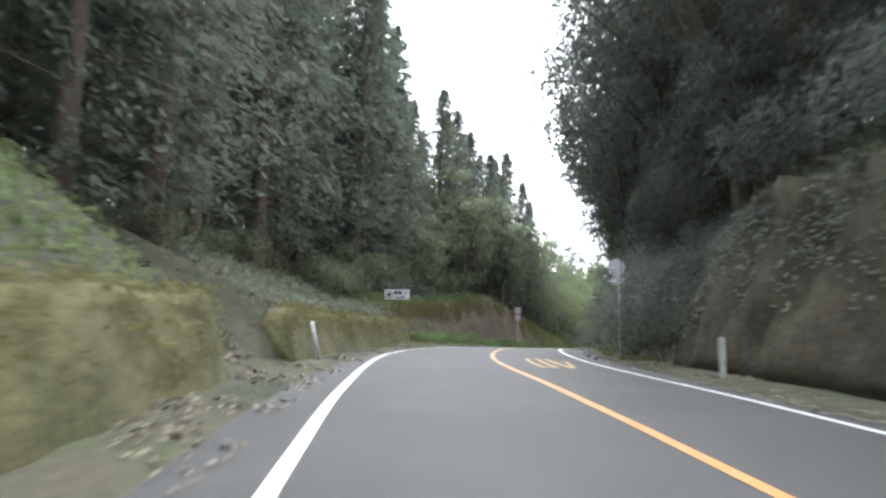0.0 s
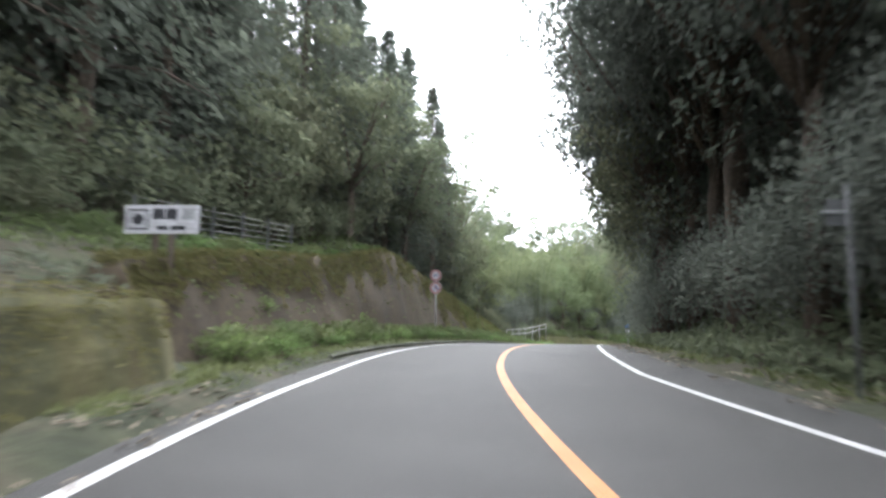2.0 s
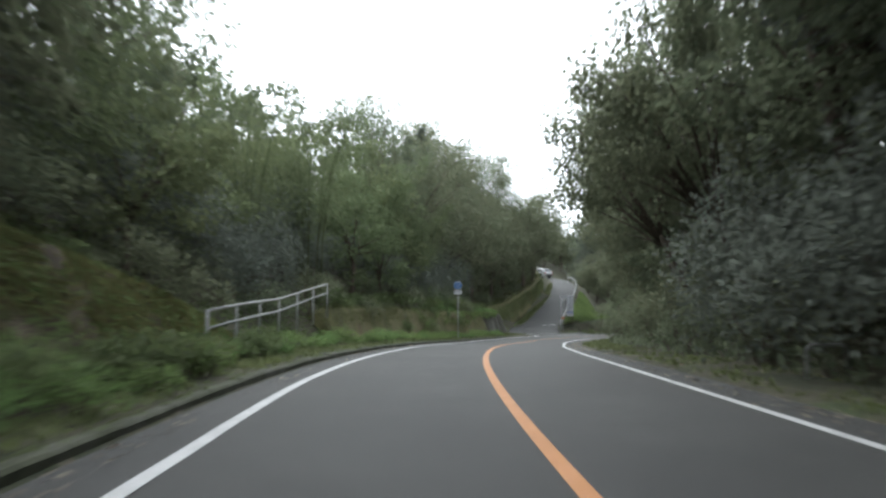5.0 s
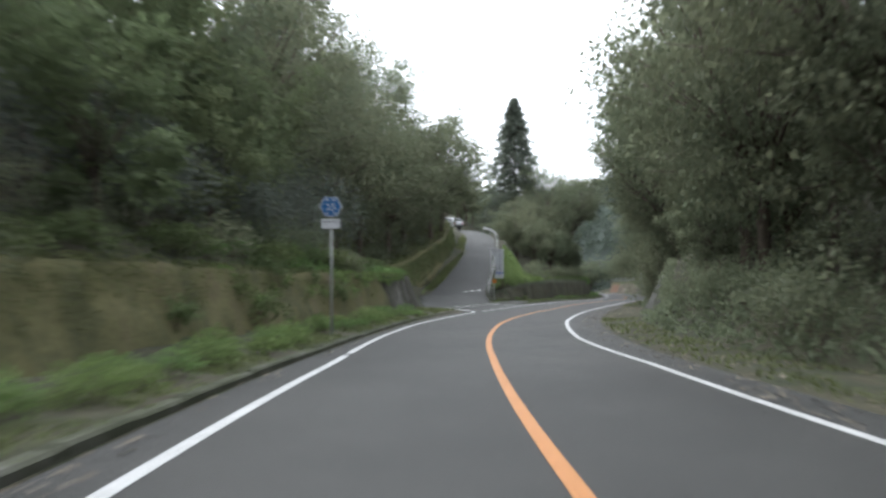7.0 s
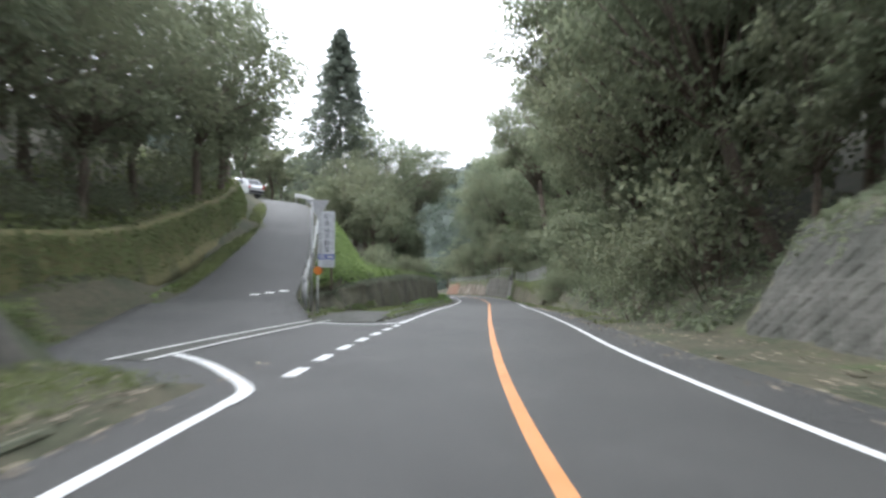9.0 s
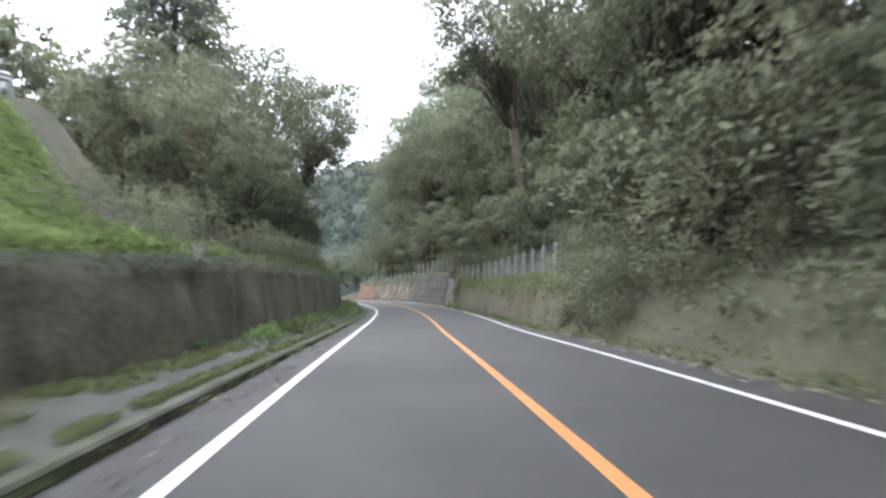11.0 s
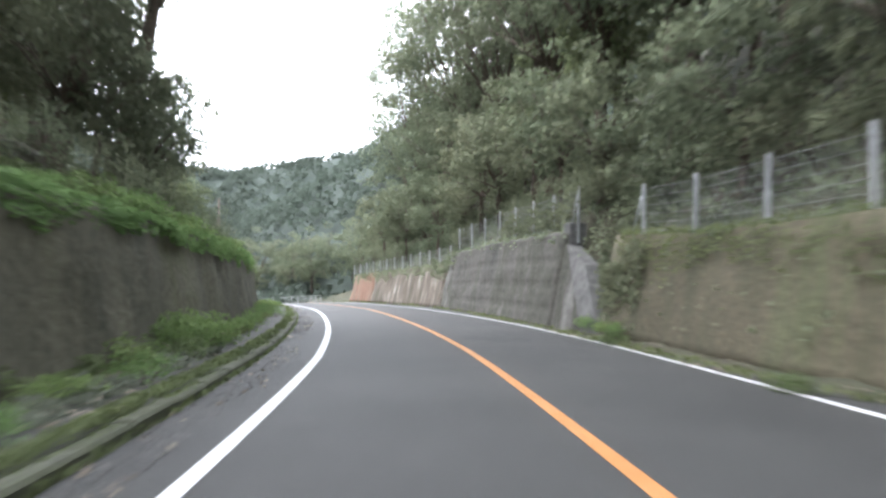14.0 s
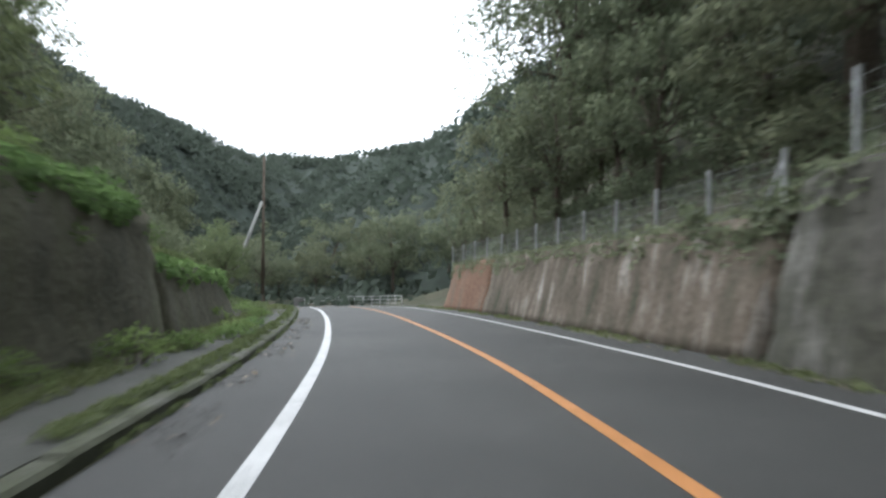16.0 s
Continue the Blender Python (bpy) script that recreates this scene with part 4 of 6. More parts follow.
LEANERS = [broadleaf("overhanging_tree", "low-crowned tree leaning out over the road", h, w, 85 + i, 6400, BROAD_LEAF, BARK, 0.19, 44, 0.22, 0.4, 0.5, fork_at=0.3, puff=1.15, limbs=2) for i, (h, w) in enumerate(((10.5, 3.2), (9.5, 3.4)))]
FERNS = [shrub("bank_plant", "pale green leafy plant on the bank", h, w, 110 + i, FERN_LEAF, 620, 0.15, "plant") for i, (h, w) in enumerate(((0.8, 0.9), (1.1, 1.1)))]
WEEDS = [shrub("weed", "bright green leafy weed beside the kerb", h, w, 130 + i, WEED_LEAF, 520, 0.085, "plant") for i, (h, w) in enumerate(((0.5, 0.6), (0.7, 0.7)))]
rnd = random.Random(5)
USED = set()


def plant(kinds, s, u, scale=1.0, group="", sink=0.0, label="", turn=None):
    """Stands a plant on the ground; the first stand of each model is the model itself."""
    ob = rnd.choice(kinds) if isinstance(kinds, list) else kinds
    p = at(s, u)
    z = ground_z(s, u, p) - sink
    k = scale * rnd.uniform(0.9, 1.12)
    m = pose(p.x, p.y, z, 0, 0, rnd.uniform(0, 360) if turn is None else turn)
    if ob.name not in USED:
        USED.add(ob.name)
        ob.matrix_basis = m
        c = ob
    else:
        c = copy_thing(ob, m)
    c.scale = (k, k, k * rnd.uniform(0.94, 1.08))
    if group:
        c["group"] = group
    if label:
        c["label"] = label
    return c


def clear_of_side(s, u, room=4.2):
    if 100 < s < 195 and u < 0:
        p = at(s, u)
        return side_near(p.x, p.y)[0] > room
    return True


def belt(kinds, s0, s1, u0, u1, gap, scale=1.0, group="", sink=0.1, room=4.6, rowgap=None):
    """Rows of plants between two offsets, unevenly spaced."""
    u = u0
    sign = 1 if u1 > u0 else -1
    while (u1 - u) * sign >= 0:
        s = s0 + rnd.uniform(0, gap)
        while s < s1:
            uu = u + rnd.uniform(-0.35, 0.35) * (rowgap or gap)
            if clear_of_side(s, uu, room):
                plant(kinds, s, uu, scale, group, sink)
            s += gap * rnd.uniform(0.7, 1.35)
        u += sign * (rowgap or gap)


# left hillside: cedar plantation, then mixed wood, then bamboo edge
belt(CEDARS[3:], -2, 20, -9.5, -13.5, 4.4, 0.95, "cedar plantation", rowgap=4.0)
plant(CEDARS[3], 36, -9.6, 1.1, "cedar plantation")
belt(CEDARS[2:], 24, 46, -11.0, -11.5, 3.4, 1.05, "cedar plantation")
belt(BROADS, 12, 62, -17.5, -18.0, 3.6, 0.75, "mixed wood")
belt(BROADS, 44, 64, -12.5, -13, 3.6, 0.9, "mixed wood")
belt(BROADS, 8, 50, -24.0, -24.4, 3.2, 0.95, "mixed wood")
belt(BACKS, 8, 60, -22, -30, 4.4, 1.1, "mixed wood", rowgap=5.0)
belt(CEDARS[:2], 6, 46, -12.5, -21, 4.0, 1.0, "cedar plantation", rowgap=4.2)
belt(CEDARS[2:3] + BROADS[1:2], 38, 66, -11, -18, 4.2, 0.85, "mixed wood", rowgap=4.0)
belt(BROADS, 42, 66, -8.8, -8.9, 3.8, 0.7, "mixed wood")
belt(CEDARS[3:], 54, 70, -9.4, -9.5, 3.4, 0.6, "mixed wood")
plant(CEDARS[2], 56.0, -10.2, 0.85, "mixed wood")
plant(CEDARS[2], 66.4, -11.6, 0.95, "mixed wood")
belt(LIGHTS + BAMBOOS * 2, 69, 110, -9.0, -12.5, 3.3, 0.8, "bamboo edge", rowgap=3.0)
belt(BACKS, 66, 116, -16, -24, 5.4, 0.66, "mixed wood", rowgap=5.0)
plant(BIG[:2], 73, -12.0, 0.9, "mixed wood")
plant(CEDARS[3], 115.0, -13.5, 0.78, "mixed wood")
plant(CEDARS[2], 117.0, -16.5, 0.82, "mixed wood")
plant(LIGHTS[1], 98.5, -10.3, 1.25, "mixed wood")
for s, u, k in ((105, -13, 0.85), (110, -12, 0.95), (114, -13.5, 1.0)):
    plant(BIG[:2], s, u, k, "mixed wood")
belt(BACKS, 112, 150, -29, -38, 6.5, 0.8, "mixed wood", rowgap=6)
plant(SPARSE, 66.5, -9.4, 1.25, "mixed wood", turn=heading(62))
belt(SHRUBS, 2, 62, -20, -28, 3.0, 2.0, "undergrowth", rowgap=4.0)
belt(CEDARS[3:], 34, 62, -10.4, -10.5, 3.4, 0.72, "cedar plantation")
# right hillside
for s, u in ((66, 7.7), (70, 7.8), (147, 7.2), (176, 6.4)):
    plant(OVERHANG, s, u, 1.0, "overhanging trees", turn=heading(s) + 180 + rnd.uniform(-25, 25))
for s, u in ((49, 7.2), (56, 7.2), (63, 7.2), (75, 7.2), (81, 7.2), (129, 8.0), (135, 8.0), (141, 7.8)):
    plant(LEANERS, s, u, 1.15 if s > 100 else 1.0, "overhanging trees", turn=heading(s) + 180 + rnd.uniform(-20, 20))
for s, u in ((39, 8.2), (45, 8.0), (51, 8.0), (57.5, 8.2)):
    plant(CEDARS[3], s, u, 1.0, "dark cedars")
for s in (20, 25, 30, 35, 40.5, 46, 52, 57.5):
    plant(DARKS, s, (7.6 if s < 32 else 6.2) + rnd.uniform(-0.4, 0.4), 1.05, "overhanging trees")
for s in (61.5, 66.5):
    plant(DARKS, s, 6.4, 1.05, "overhanging trees")
for s in (43.5, 49.5, 55):
    plant(DARKS, s, 6.3 if s < 45 else 5.3, 1.0, "overhanging trees")
belt(CEDARS[2:], 0, 36, 9.0, 14, 4.2, 1.0, "dark cedars", rowgap=4.2)
belt(BACKS, 6, 62, 17, 17.5, 5.0, 1.1, "dark wood", rowgap=5.0)
for i in range(9):
    plant(BIG[:2], 63 + i * 5.4, 8.0 + rnd.uniform(-0.7, 0.7), 0.92, "overhanging trees")
belt(BACKS, 62, 112, 16, 16.5, 5.4, 1.0, "dark wood", rowgap=5.4)
for i in range(8):
    plant(HIGH, 131.5 + i * 5.0, 7.3 + rnd.uniform(-0.4, 0.4), 1.05, "overhanging trees")
for i in range(9):
    plant(BIG[:2], 110 + i * 5.8, 9.4 + rnd.uniform(-0.6, 0.6), 0.95, "overhanging trees")
belt(SHRUBS, 155.5, 161.2, 4.2, 4.9, 1.3, 0.62, "undergrowth", rowgap=0.7)
belt(BACKS, 112, 160, 15, 15.5, 5.4, 0.9, "dark wood", rowgap=5.4)
for i in range(5):
    plant(HIGH, 209 + i * 5.0, 8.2, 1.15, "overhanging trees")
for i in range(6):
    plant(HIGH, 181 + i * 5.0, 7.6 + rnd.uniform(-0.5, 0.5), 0.95, "overhanging trees")
for i in range(15):
    plant(BIG[:2] + LIGHTS[1:], 160 + i * 5.2, 8.4 + rnd.uniform(-0.6, 0.6), 1.0 if 20 < i * 5.2 < 46 else 0.8, "overhanging trees")
belt(BACKS, 160, 240, 13.5, 19, 5.4, 0.85, "wooded slope", rowgap=5.0)
belt(BROADS, 240, 286, 8, 20, 5.5, 0.75, "wooded slope", rowgap=5.5)
for i in range(66):
    plant(DARKS if i < 16 else BROADS, 4 + i * 3.5, lerp(R_FOOT, 4 + i * 3.5) + lerp(R_LEAN, 4 + i * 3.5) + 1.6 + rnd.uniform(-0.3, 0.5), 0.42 if i < 16 else 0.58, "understorey")
for s, u, k in ((168, -12.5, 0.6), (176, -12, 0.75), (184, -12, 1.0), (190.5, -11.5, 1.05), (196.5, -11.5, 1.05), (203, -12.5, 0.85)):
    plant(BIG[:2], s, u, k, "mixed wood")
# left after the junction
lone = plant(LONE, 183.0, -18.6, 1.0, "mixed wood")
lone.location.x, lone.location.y = 101.0, 147.9
belt(BROADS, 158, 196, -10, -15, 4.6, 0.72, "mixed wood", 0.1, 5.0, 3.8)
for s, u, k in ((207.5, -13.5, 0.85), (211, -16, 0.8), (222, -11.5, 0.42), (229, -12, 0.42), (235, -13, 0.4)):
    plant(BIG[:2], s, u, k, "mixed wood")
for s, u, k in ((196, -8.6, 0.62), (199, -8.0, 0.5), (203.5, -8.4, 0.55)):
    plant(BROADS, s, u, k, "mixed wood")
plant(OVERHANG[0], 200.5, -9.4, 0.92, "mixed wood", turn=heading(200))
plant(OVERHANG[1], 195.5, -9.4, 1.0, "mixed wood", turn=heading(195))
belt(LIGHTS + BROADS[:1], 196, 222, -10.4, -18, 4.2, 0.5, "mixed wood", rowgap=4.6)
belt(BACKS, 190, 240, -22, -36, 5.6, 0.7, "mixed wood", rowgap=5.0)
belt(LIGHTS + BROADS[2:], 226, 284, -9, -26, 5.2, 0.55, "mixed wood", rowgap=5)
# undergrowth
belt(SHRUBS, 0, 40, -9.0, -17, 3.0, 0.6, "undergrowth", rowgap=3.6)
belt(SHRUBS, 31, 52, -8.7, -9.7, 1.9, 1.0, "undergrowth", rowgap=1.0)
belt(SHRUBS, 128, 160, 6.4, 8.2, 2.3, 1.5, "undergrowth", rowgap=1.8)
belt(DARK_SHRUBS, 31, 72, 5.9, 7.6, 2.3, 0.9, "undergrowth", rowgap=1.6)
belt(DARK_SHRUBS, 6, 16, 6.9, 7.1, 1.9, 0.7, "undergrowth")
belt(DARK_SHRUBS, 18.2, 33, 5.6, 7.4, 1.9, 0.8, "undergrowth", rowgap=1.6)
belt(SHRUBS, 193.5, 197, 5.3, 6.5, 1.3, 0.8, "undergrowth", rowgap=1.2)
belt(SHRUBS, 62, 106.5, 6.2, 8.4, 2.3, 0.8, "undergrowth", rowgap=2.2)
belt(SHRUBS, 131, 162, 5.6, 7.4, 2.3, 0.8, "undergrowth", rowgap=2.0)
belt(SHRUBS, 162, 236, 5.9, 7.6, 2.4, 0.7, "undergrowth", rowgap=1.8)
belt(DARK_SHRUBS, 66, 112, -9.4, -16, 2.7, 0.9, "undergrowth", rowgap=2.5)
belt(SHRUBS, 62, 112, -7.9, -8.2, 2.2, 0.7, "undergrowth")
belt(SHRUBS, 148, 226, -7.4, -9.0, 2.6, 0.6, "undergrowth", 0.1, 4.0, 2.2)
belt(FERNS, 32, 72, -7.2, -8.6, 1.8, 0.5, "bank plants", rowgap=1.4)
belt(FERNS, 84, 112, -7.2, -7.4, 1.6, 0.9, "bank plants")
belt(FERNS, 140, 224, -6.3, -6.8, 2.4, 0.45, "bank plants", 0.05, 3.4, 1.0)
belt(WEEDS, 32.5, 60, -6.6, -7.2, 2.4, 0.7, "bank plants", 0.02, 4.6, 0.7)
belt(WEEDS, 98, 113, -7.1, -8.2, 1.3, 1.0, "bank plants", 0.02, 3.2, 0.9)
belt(FERNS, 112.8, 121, -8.2, -14, 1.6, 0.7, "bank plants", 0.05, 3.4, 1.6)
belt(WEEDS, 187, 214, -6.15, -6.25, 1.0, 1.0, "bank plants", 0.02)
belt(WEEDS, 33, 112, -4.6, -4.7, 1.4, 0.75, "verge weeds", 0.02)
belt(FERNS, 33, 72, -4.85, -4.95, 0.85, 0.68, "verge weeds", 0.02)
belt(WEEDS, 36, 112, -5.1, -5.3, 2.2, 0.8, "verge weeds", 0.02)
belt(FERNS, 158, 192, -4.85, -4.95, 1.5, 0.42, "verge weeds", 0.02)
belt(FERNS, 162, 192, 3.75, 3.85, 2.6, 0.3, "verge weeds", 0.02, 3.0)
belt(WEEDS, 150, 226, -4.95, -5.0, 1.9, 0.7, "verge weeds", 0.02)


def drop_unused(models):
    """Takes away plant models that stand nowhere."""
    for ob in models:
        if ob.name not in USED:
            for c in list(ob.children):
                bpy.data.objects.remove(c)
            bpy.data.objects.remove(ob)


BUSH = shrub("bush", "large feathery bright green bush on the verge", 0.75, 0.95, 139, WEED_LEAF, 2600, 0.075, "shrub")
plant(BUSH, 189.0, -4.8, 1.0, "", 0.02)
plant(BUSH, 190.4, -4.95, 0.8, "", 0.02)
for s in (191.4, 192.3, 193.3):
    plant(BUSH, s, 3.95, 0.55, "", 0.02)


# ---- ground cover: too many to count ----
def scatter_su(rng, n, s0, s1, u0, u1):
    return rng.uniform(s0, s1, n), rng.uniform(min(u0, u1), max(u0, u1), n)


def cover(name, label, zones, mat, length, width, seed, lift=0.06, up=0.7, patchy=0.0):
    """Low leaves all over stretches of ground: zones of (s0, s1, u0, u1, leaves a square metre)."""
    rng = np.random.default_rng(seed)
    cs = []
    for s0, s1, u0, u1, dense in zones:
        n = int(abs((s1 - s0) * (u1 - u0)) * dense)
        for s, u in zip(*scatter_su(rng, n, s0, s1, u0, u1)):
            if not clear_of_side(s, u, 2.6):
                continue
            p = at(s, u)
            if patchy and hash_noise(p.x, p.y, 7, 0.7) < patchy - 0.5:
                continue
            low = spline(s)[0].z + 0.004 if abs(u) < 3.6 else spline(s)[0].z + 0.13 if s > 136 and -4.8 < u < -3.8 else -99.0
            cs.append((p.x, p.y, max(low, ground_z(s, u, p)) + rng.uniform(0.0, lift)))
    ways = rng.normal(0, 1, (len(cs), 3)) * np.array([1, 1, 0.35 if up else 0.12]) + np.array([0, 0, up])
    ob = part(name, leaf_mesh(name, leaves(cs, ways, length, width, rng, 0.2 if up else 0.05, up == 0.0), rng.normal(0, 0.2, (len(cs), 3)) + np.array([0, 0, 1.0])), mat)
    return tagged(ob, label, "plants", kind="stuff")


cover("undergrowth", "pale green low plants covering the roadside bank", [(112.8, 121, -7.5, -15, 70), (31, 72, -6.4, -9, 60), (74, 112, -6.5, -9, 40), (133, 184, -6.2, -9, 16), (184, 226, -5.9, -9, 35), (226, 262, -5.0, -12, 18)], FERN_LEAF, 0.18, 0.075, 201, 0.25)
cover("undergrowth", "pale green low plants covering the roadside bank", [(9, 31, -5.1, -9, 50)], GREY_FERN, 0.17, 0.07, 206, 0.3, 0.7, 0.4)
cover("undergrowth", "green low plants covering the wooded slope", [(-12, 9, -5.0, -12, 110)], FERN_LEAF, 0.15, 0.06, 210, 0.26)
cover("leaf_litter", "brown and grey fallen leaves on the wooded slope", [(9, 31, -4.8, -10, 70)], LITTER, 0.11, 0.06, 207, 0.05, 0.0, 0.1)
cover("undergrowth", "dark low plants on the forest slope", [(-10, 24, 5.2, 9, 30), (24, 62, 4.5, 9, 85), (62, 112, 5.2, 9, 35), (132, 240, 4.8, 9, 30), (10, 60, -9, -18, 10), (108, 126, 7.4, 10, 30), (126, 132, 5, 9, 30)], BROAD_LEAF, 0.26, 0.11, 202, 0.4)
cover("grass", "short grass and moss along the verge", [(28, 113, -3.85, -5.1, 190), (139, 226, -4.55, -5.3, 300), (132.6, 139, -6.3, -10.5, 330), (139, 150, -5.0, -5.6, 200), (226, 262, -4.0, -5.2, 60), (20, 58, 3.9, 5.0, 90), (58, 112, 3.7, 5.2, 60), (131, 162, 3.5, 4.6, 60), (190.5, 194, 3.5, 5.2, 60), (160, 240, 3.15, 3.6, 110), (106, 122, -3.9, -8.5, 120), (108, 123, -8.5, -16, 100)], GRASS_LEAF, 0.2, 0.032, 203, 0.06, 1.0, 0.36)
cover("weeds", "grey-green weeds and grass along the wall's foot", [(152, 191, -4.2, -5.15, 230)], GREY_FERN, 0.13, 0.055, 208, 0.12, 0.7, 0.42)
cover("weeds", "bright green weeds over the end of the bank", [(104, 118.4, -6.9, -11.5, 190)], WEED_LEAF, 0.2, 0.09, 209, 0.35, 0.6, 0.3)
cover("kerb_moss", "moss and grass tufts on top of the kerb", [(30, 112, -3.6, -3.82, 200), (134, 240, -3.58, -4.0, 1300)], GRASS_LEAF, 0.08, 0.03, 204, 0.07, 0.8, 0.18)
cover("roadside_gravel", "loose grey grit and small stones along the kerb", [(33, 113, -3.25, -3.6, 60), (133, 225, -3.15, -3.6, 230)], GRAVEL, 0.034, 0.03, 207, 0.012, 0.0, 0.3)
cover("leaf_litter", "brown fallen leaves along the road edge", [(10, 14, -4.2, -9, 60), (112, 121, -3.4, -7, 40), (-12, 31, -3.2, -4.5, 70), (-12, 60, 3.2, 4.8, 50), (60, 131, 2.9, 5.3, 22), (131, 240, 3.1, 3.9, 60), (31, 112, -3.2, -3.6, 14), (133, 225, -3.0, -3.6, 12), (150, 192, -3.85, -5.1, 40)], LITTER, 0.085, 0.05, 205, 0.03, 0.0, 0.4)


def fringe(name, label, s0, s1, side, foot, tall, lean, mat, per, length, width, seed, hang=0.8, down=0.5):
    """Grass that hangs over the crest of a wall."""
    rng = np.random.default_rng(seed)
    cs, ws = [], []
    for s in rng.uniform(s0, s1, int((s1 - s0) * per)):
        f, h, ln = abs(lerp(foot, s)), lerp(tall, s), lerp(lean, s)
        q = at(s, side * f)
        t = 1 - down * rng.uniform(0, 1) ** 2.2 * (0.45 + 0.9 * max(0.0, hash_noise(q.x, q.y, 11, 0.9) + 0.35))
        cs.append(tuple(at(s, side * (f + ln * t - 0.05 + rng.uniform(-0.06, 0.3) * (1 if t > 0.9 else 0.2)), h * t + rng.uniform(0, 0.16))))
        n = at(s, side * (f - 1)) - at(s, side * f)
        ws.append((n.x * 0.7, n.y * 0.7, -hang + rng.uniform(0, 0.8)))
    ob = part(name, leaf_mesh(name, leaves(cs, ws, length, width, rng, 0.35), np.array(ws) + np.array([0, 0, 0.9])), mat)
    return tagged(ob, label, "plants", kind="stuff")


fringe("crest_grass", "olive grass and moss hanging over the wall", -18, 9.8, -1, L_FOOT, L_WALL, L_LEAN, DRY_GRASS, 200, 0.1, 0.03, 301, 0.9, 0.9)
fringe("crest_grass", "olive grass and moss hanging over the wall", 14, 31, -1, L_FOOT, L_WALL, L_LEAN, DRY_GRASS, 200, 0.1, 0.03, 302, 0.9, 0.9)
fringe("crest_grass", "yellowish grass hanging over the bank's crest", 31.6, 57, -1, L_FOOT, L_WALL, L_LEAN, DRY_GRASS, 420, 0.2, 0.03, 303, 1.2, 0.42)
fringe("crest_grass", "yellow-green grass covering the bank wall", 57, 73, -1, L_FOOT, L_WALL, L_LEAN, DRY_GRASS, 620, 0.24, 0.03, 311, 1.2, 0.95)
fringe("wall_tufts", "small grey-green plants rooted in the bank's face", 33, 66, -1, L_FOOT, L_WALL, L_LEAN, FERN_LEAF, 40, 0.13, 0.07, 316, 0.6, 1.5)
fringe("crest_grass", "yellow-green grass covering the bank's low end", 62.5, 73, -1, L_FOOT, L_WALL, L_LEAN, WEED_LEAF, 420, 0.17, 0.035, 314, 0.9, 1.3)
fringe("crest_grass", "green growth covering the low bank wall", 83, 112.4, -1, L_FOOT, L_WALL, L_LEAN, GRASS_LEAF, 170, 0.12, 0.035, 304, 0.9, 0.75)
fringe("crest_plants", "bright green weeds over the end of the bank wall", 107, 116.2, -1, L_FOOT, L_WALL, L_LEAN, WEED_LEAF, 260, 0.17, 0.06, 317, 0.6, 0.22)
fringe("crest_plants", "green weeds spilling over the wall's crest", 134, 184, -1, L_FOOT, L_WALL, L_LEAN, GREY_FERN, 130, 0.12, 0.05, 305, 0.5, 0.14)
fringe("crest_plants", "bright green weeds spilling over the wall's crest", 184, 213, -1, L_FOOT, L_WALL, L_LEAN, WEED_LEAF, 280, 0.15, 0.06, 318, 0.5, 0.2)
fringe("crest_plants", "green weeds spilling over the wall's crest", 214, 224, -1, L_FOOT, L_WALL, L_LEAN, WEED_LEAF, 120, 0.2, 0.08, 306, 0.5, 0.3)
fringe("crest_grass", "dry grass and moss over the retaining wall", 160.5, 192.3, 1, R_FOOT, R_WALL, R_LEAN, FERN_LEAF, 240, 0.14, 0.035, 307, 0.8, 0.45)
fringe("crest_plants", "creeper covering the stone wall's end", 107.5, 110.8, 1, R_FOOT, R_WALL, R_LEAN, BROAD_LEAF, 360, 0.15, 0.09, 313, 0.6, 1.2)
fringe("wall_tufts", "small plants rooted in the retaining wall's face", 160.5, 192.3, 1, R_FOOT, R_WALL, R_LEAN, BROAD_LEAF, 14, 0.12, 0.06, 315, 0.6, 1.4)
fringe("crest_plants", "creeper over the old stone wall", 109, 125, 1, R_FOOT, R_WALL, R_LEAN, BROAD_LEAF, 110, 0.15, 0.09, 308, 0.6, 0.35)
fringe("crest_plants", "creeping plants over the rocky cutting", -16, 17.6, 1, R_FOOT, R_WALL, R_LEAN, DARK_LEAF, 150, 0.15, 0.08, 309, 0.6, 0.7)
fringe("crest_plants", "creeper hanging over the high concrete wall", 195.8, 210.2, 1, R_FOOT, R_WALL, R_LEAN, BROAD_LEAF, 30, 0.13, 0.08, 312, 0.6, 0.16)
fringe("crest_plants", "creeper hanging over the concrete wall", 209, 236, 1, R_FOOT, R_WALL, R_LEAN, BROAD_LEAF, 60, 0.18, 0.1, 310, 0.6, 0.3)


# ---- fences and rails ----
def stand(s, u, dz, turn=0.0):
    p = at(s, u, dz)
    return pose(p.x, p.y, p.z, 0, 0, heading(s) + turn)


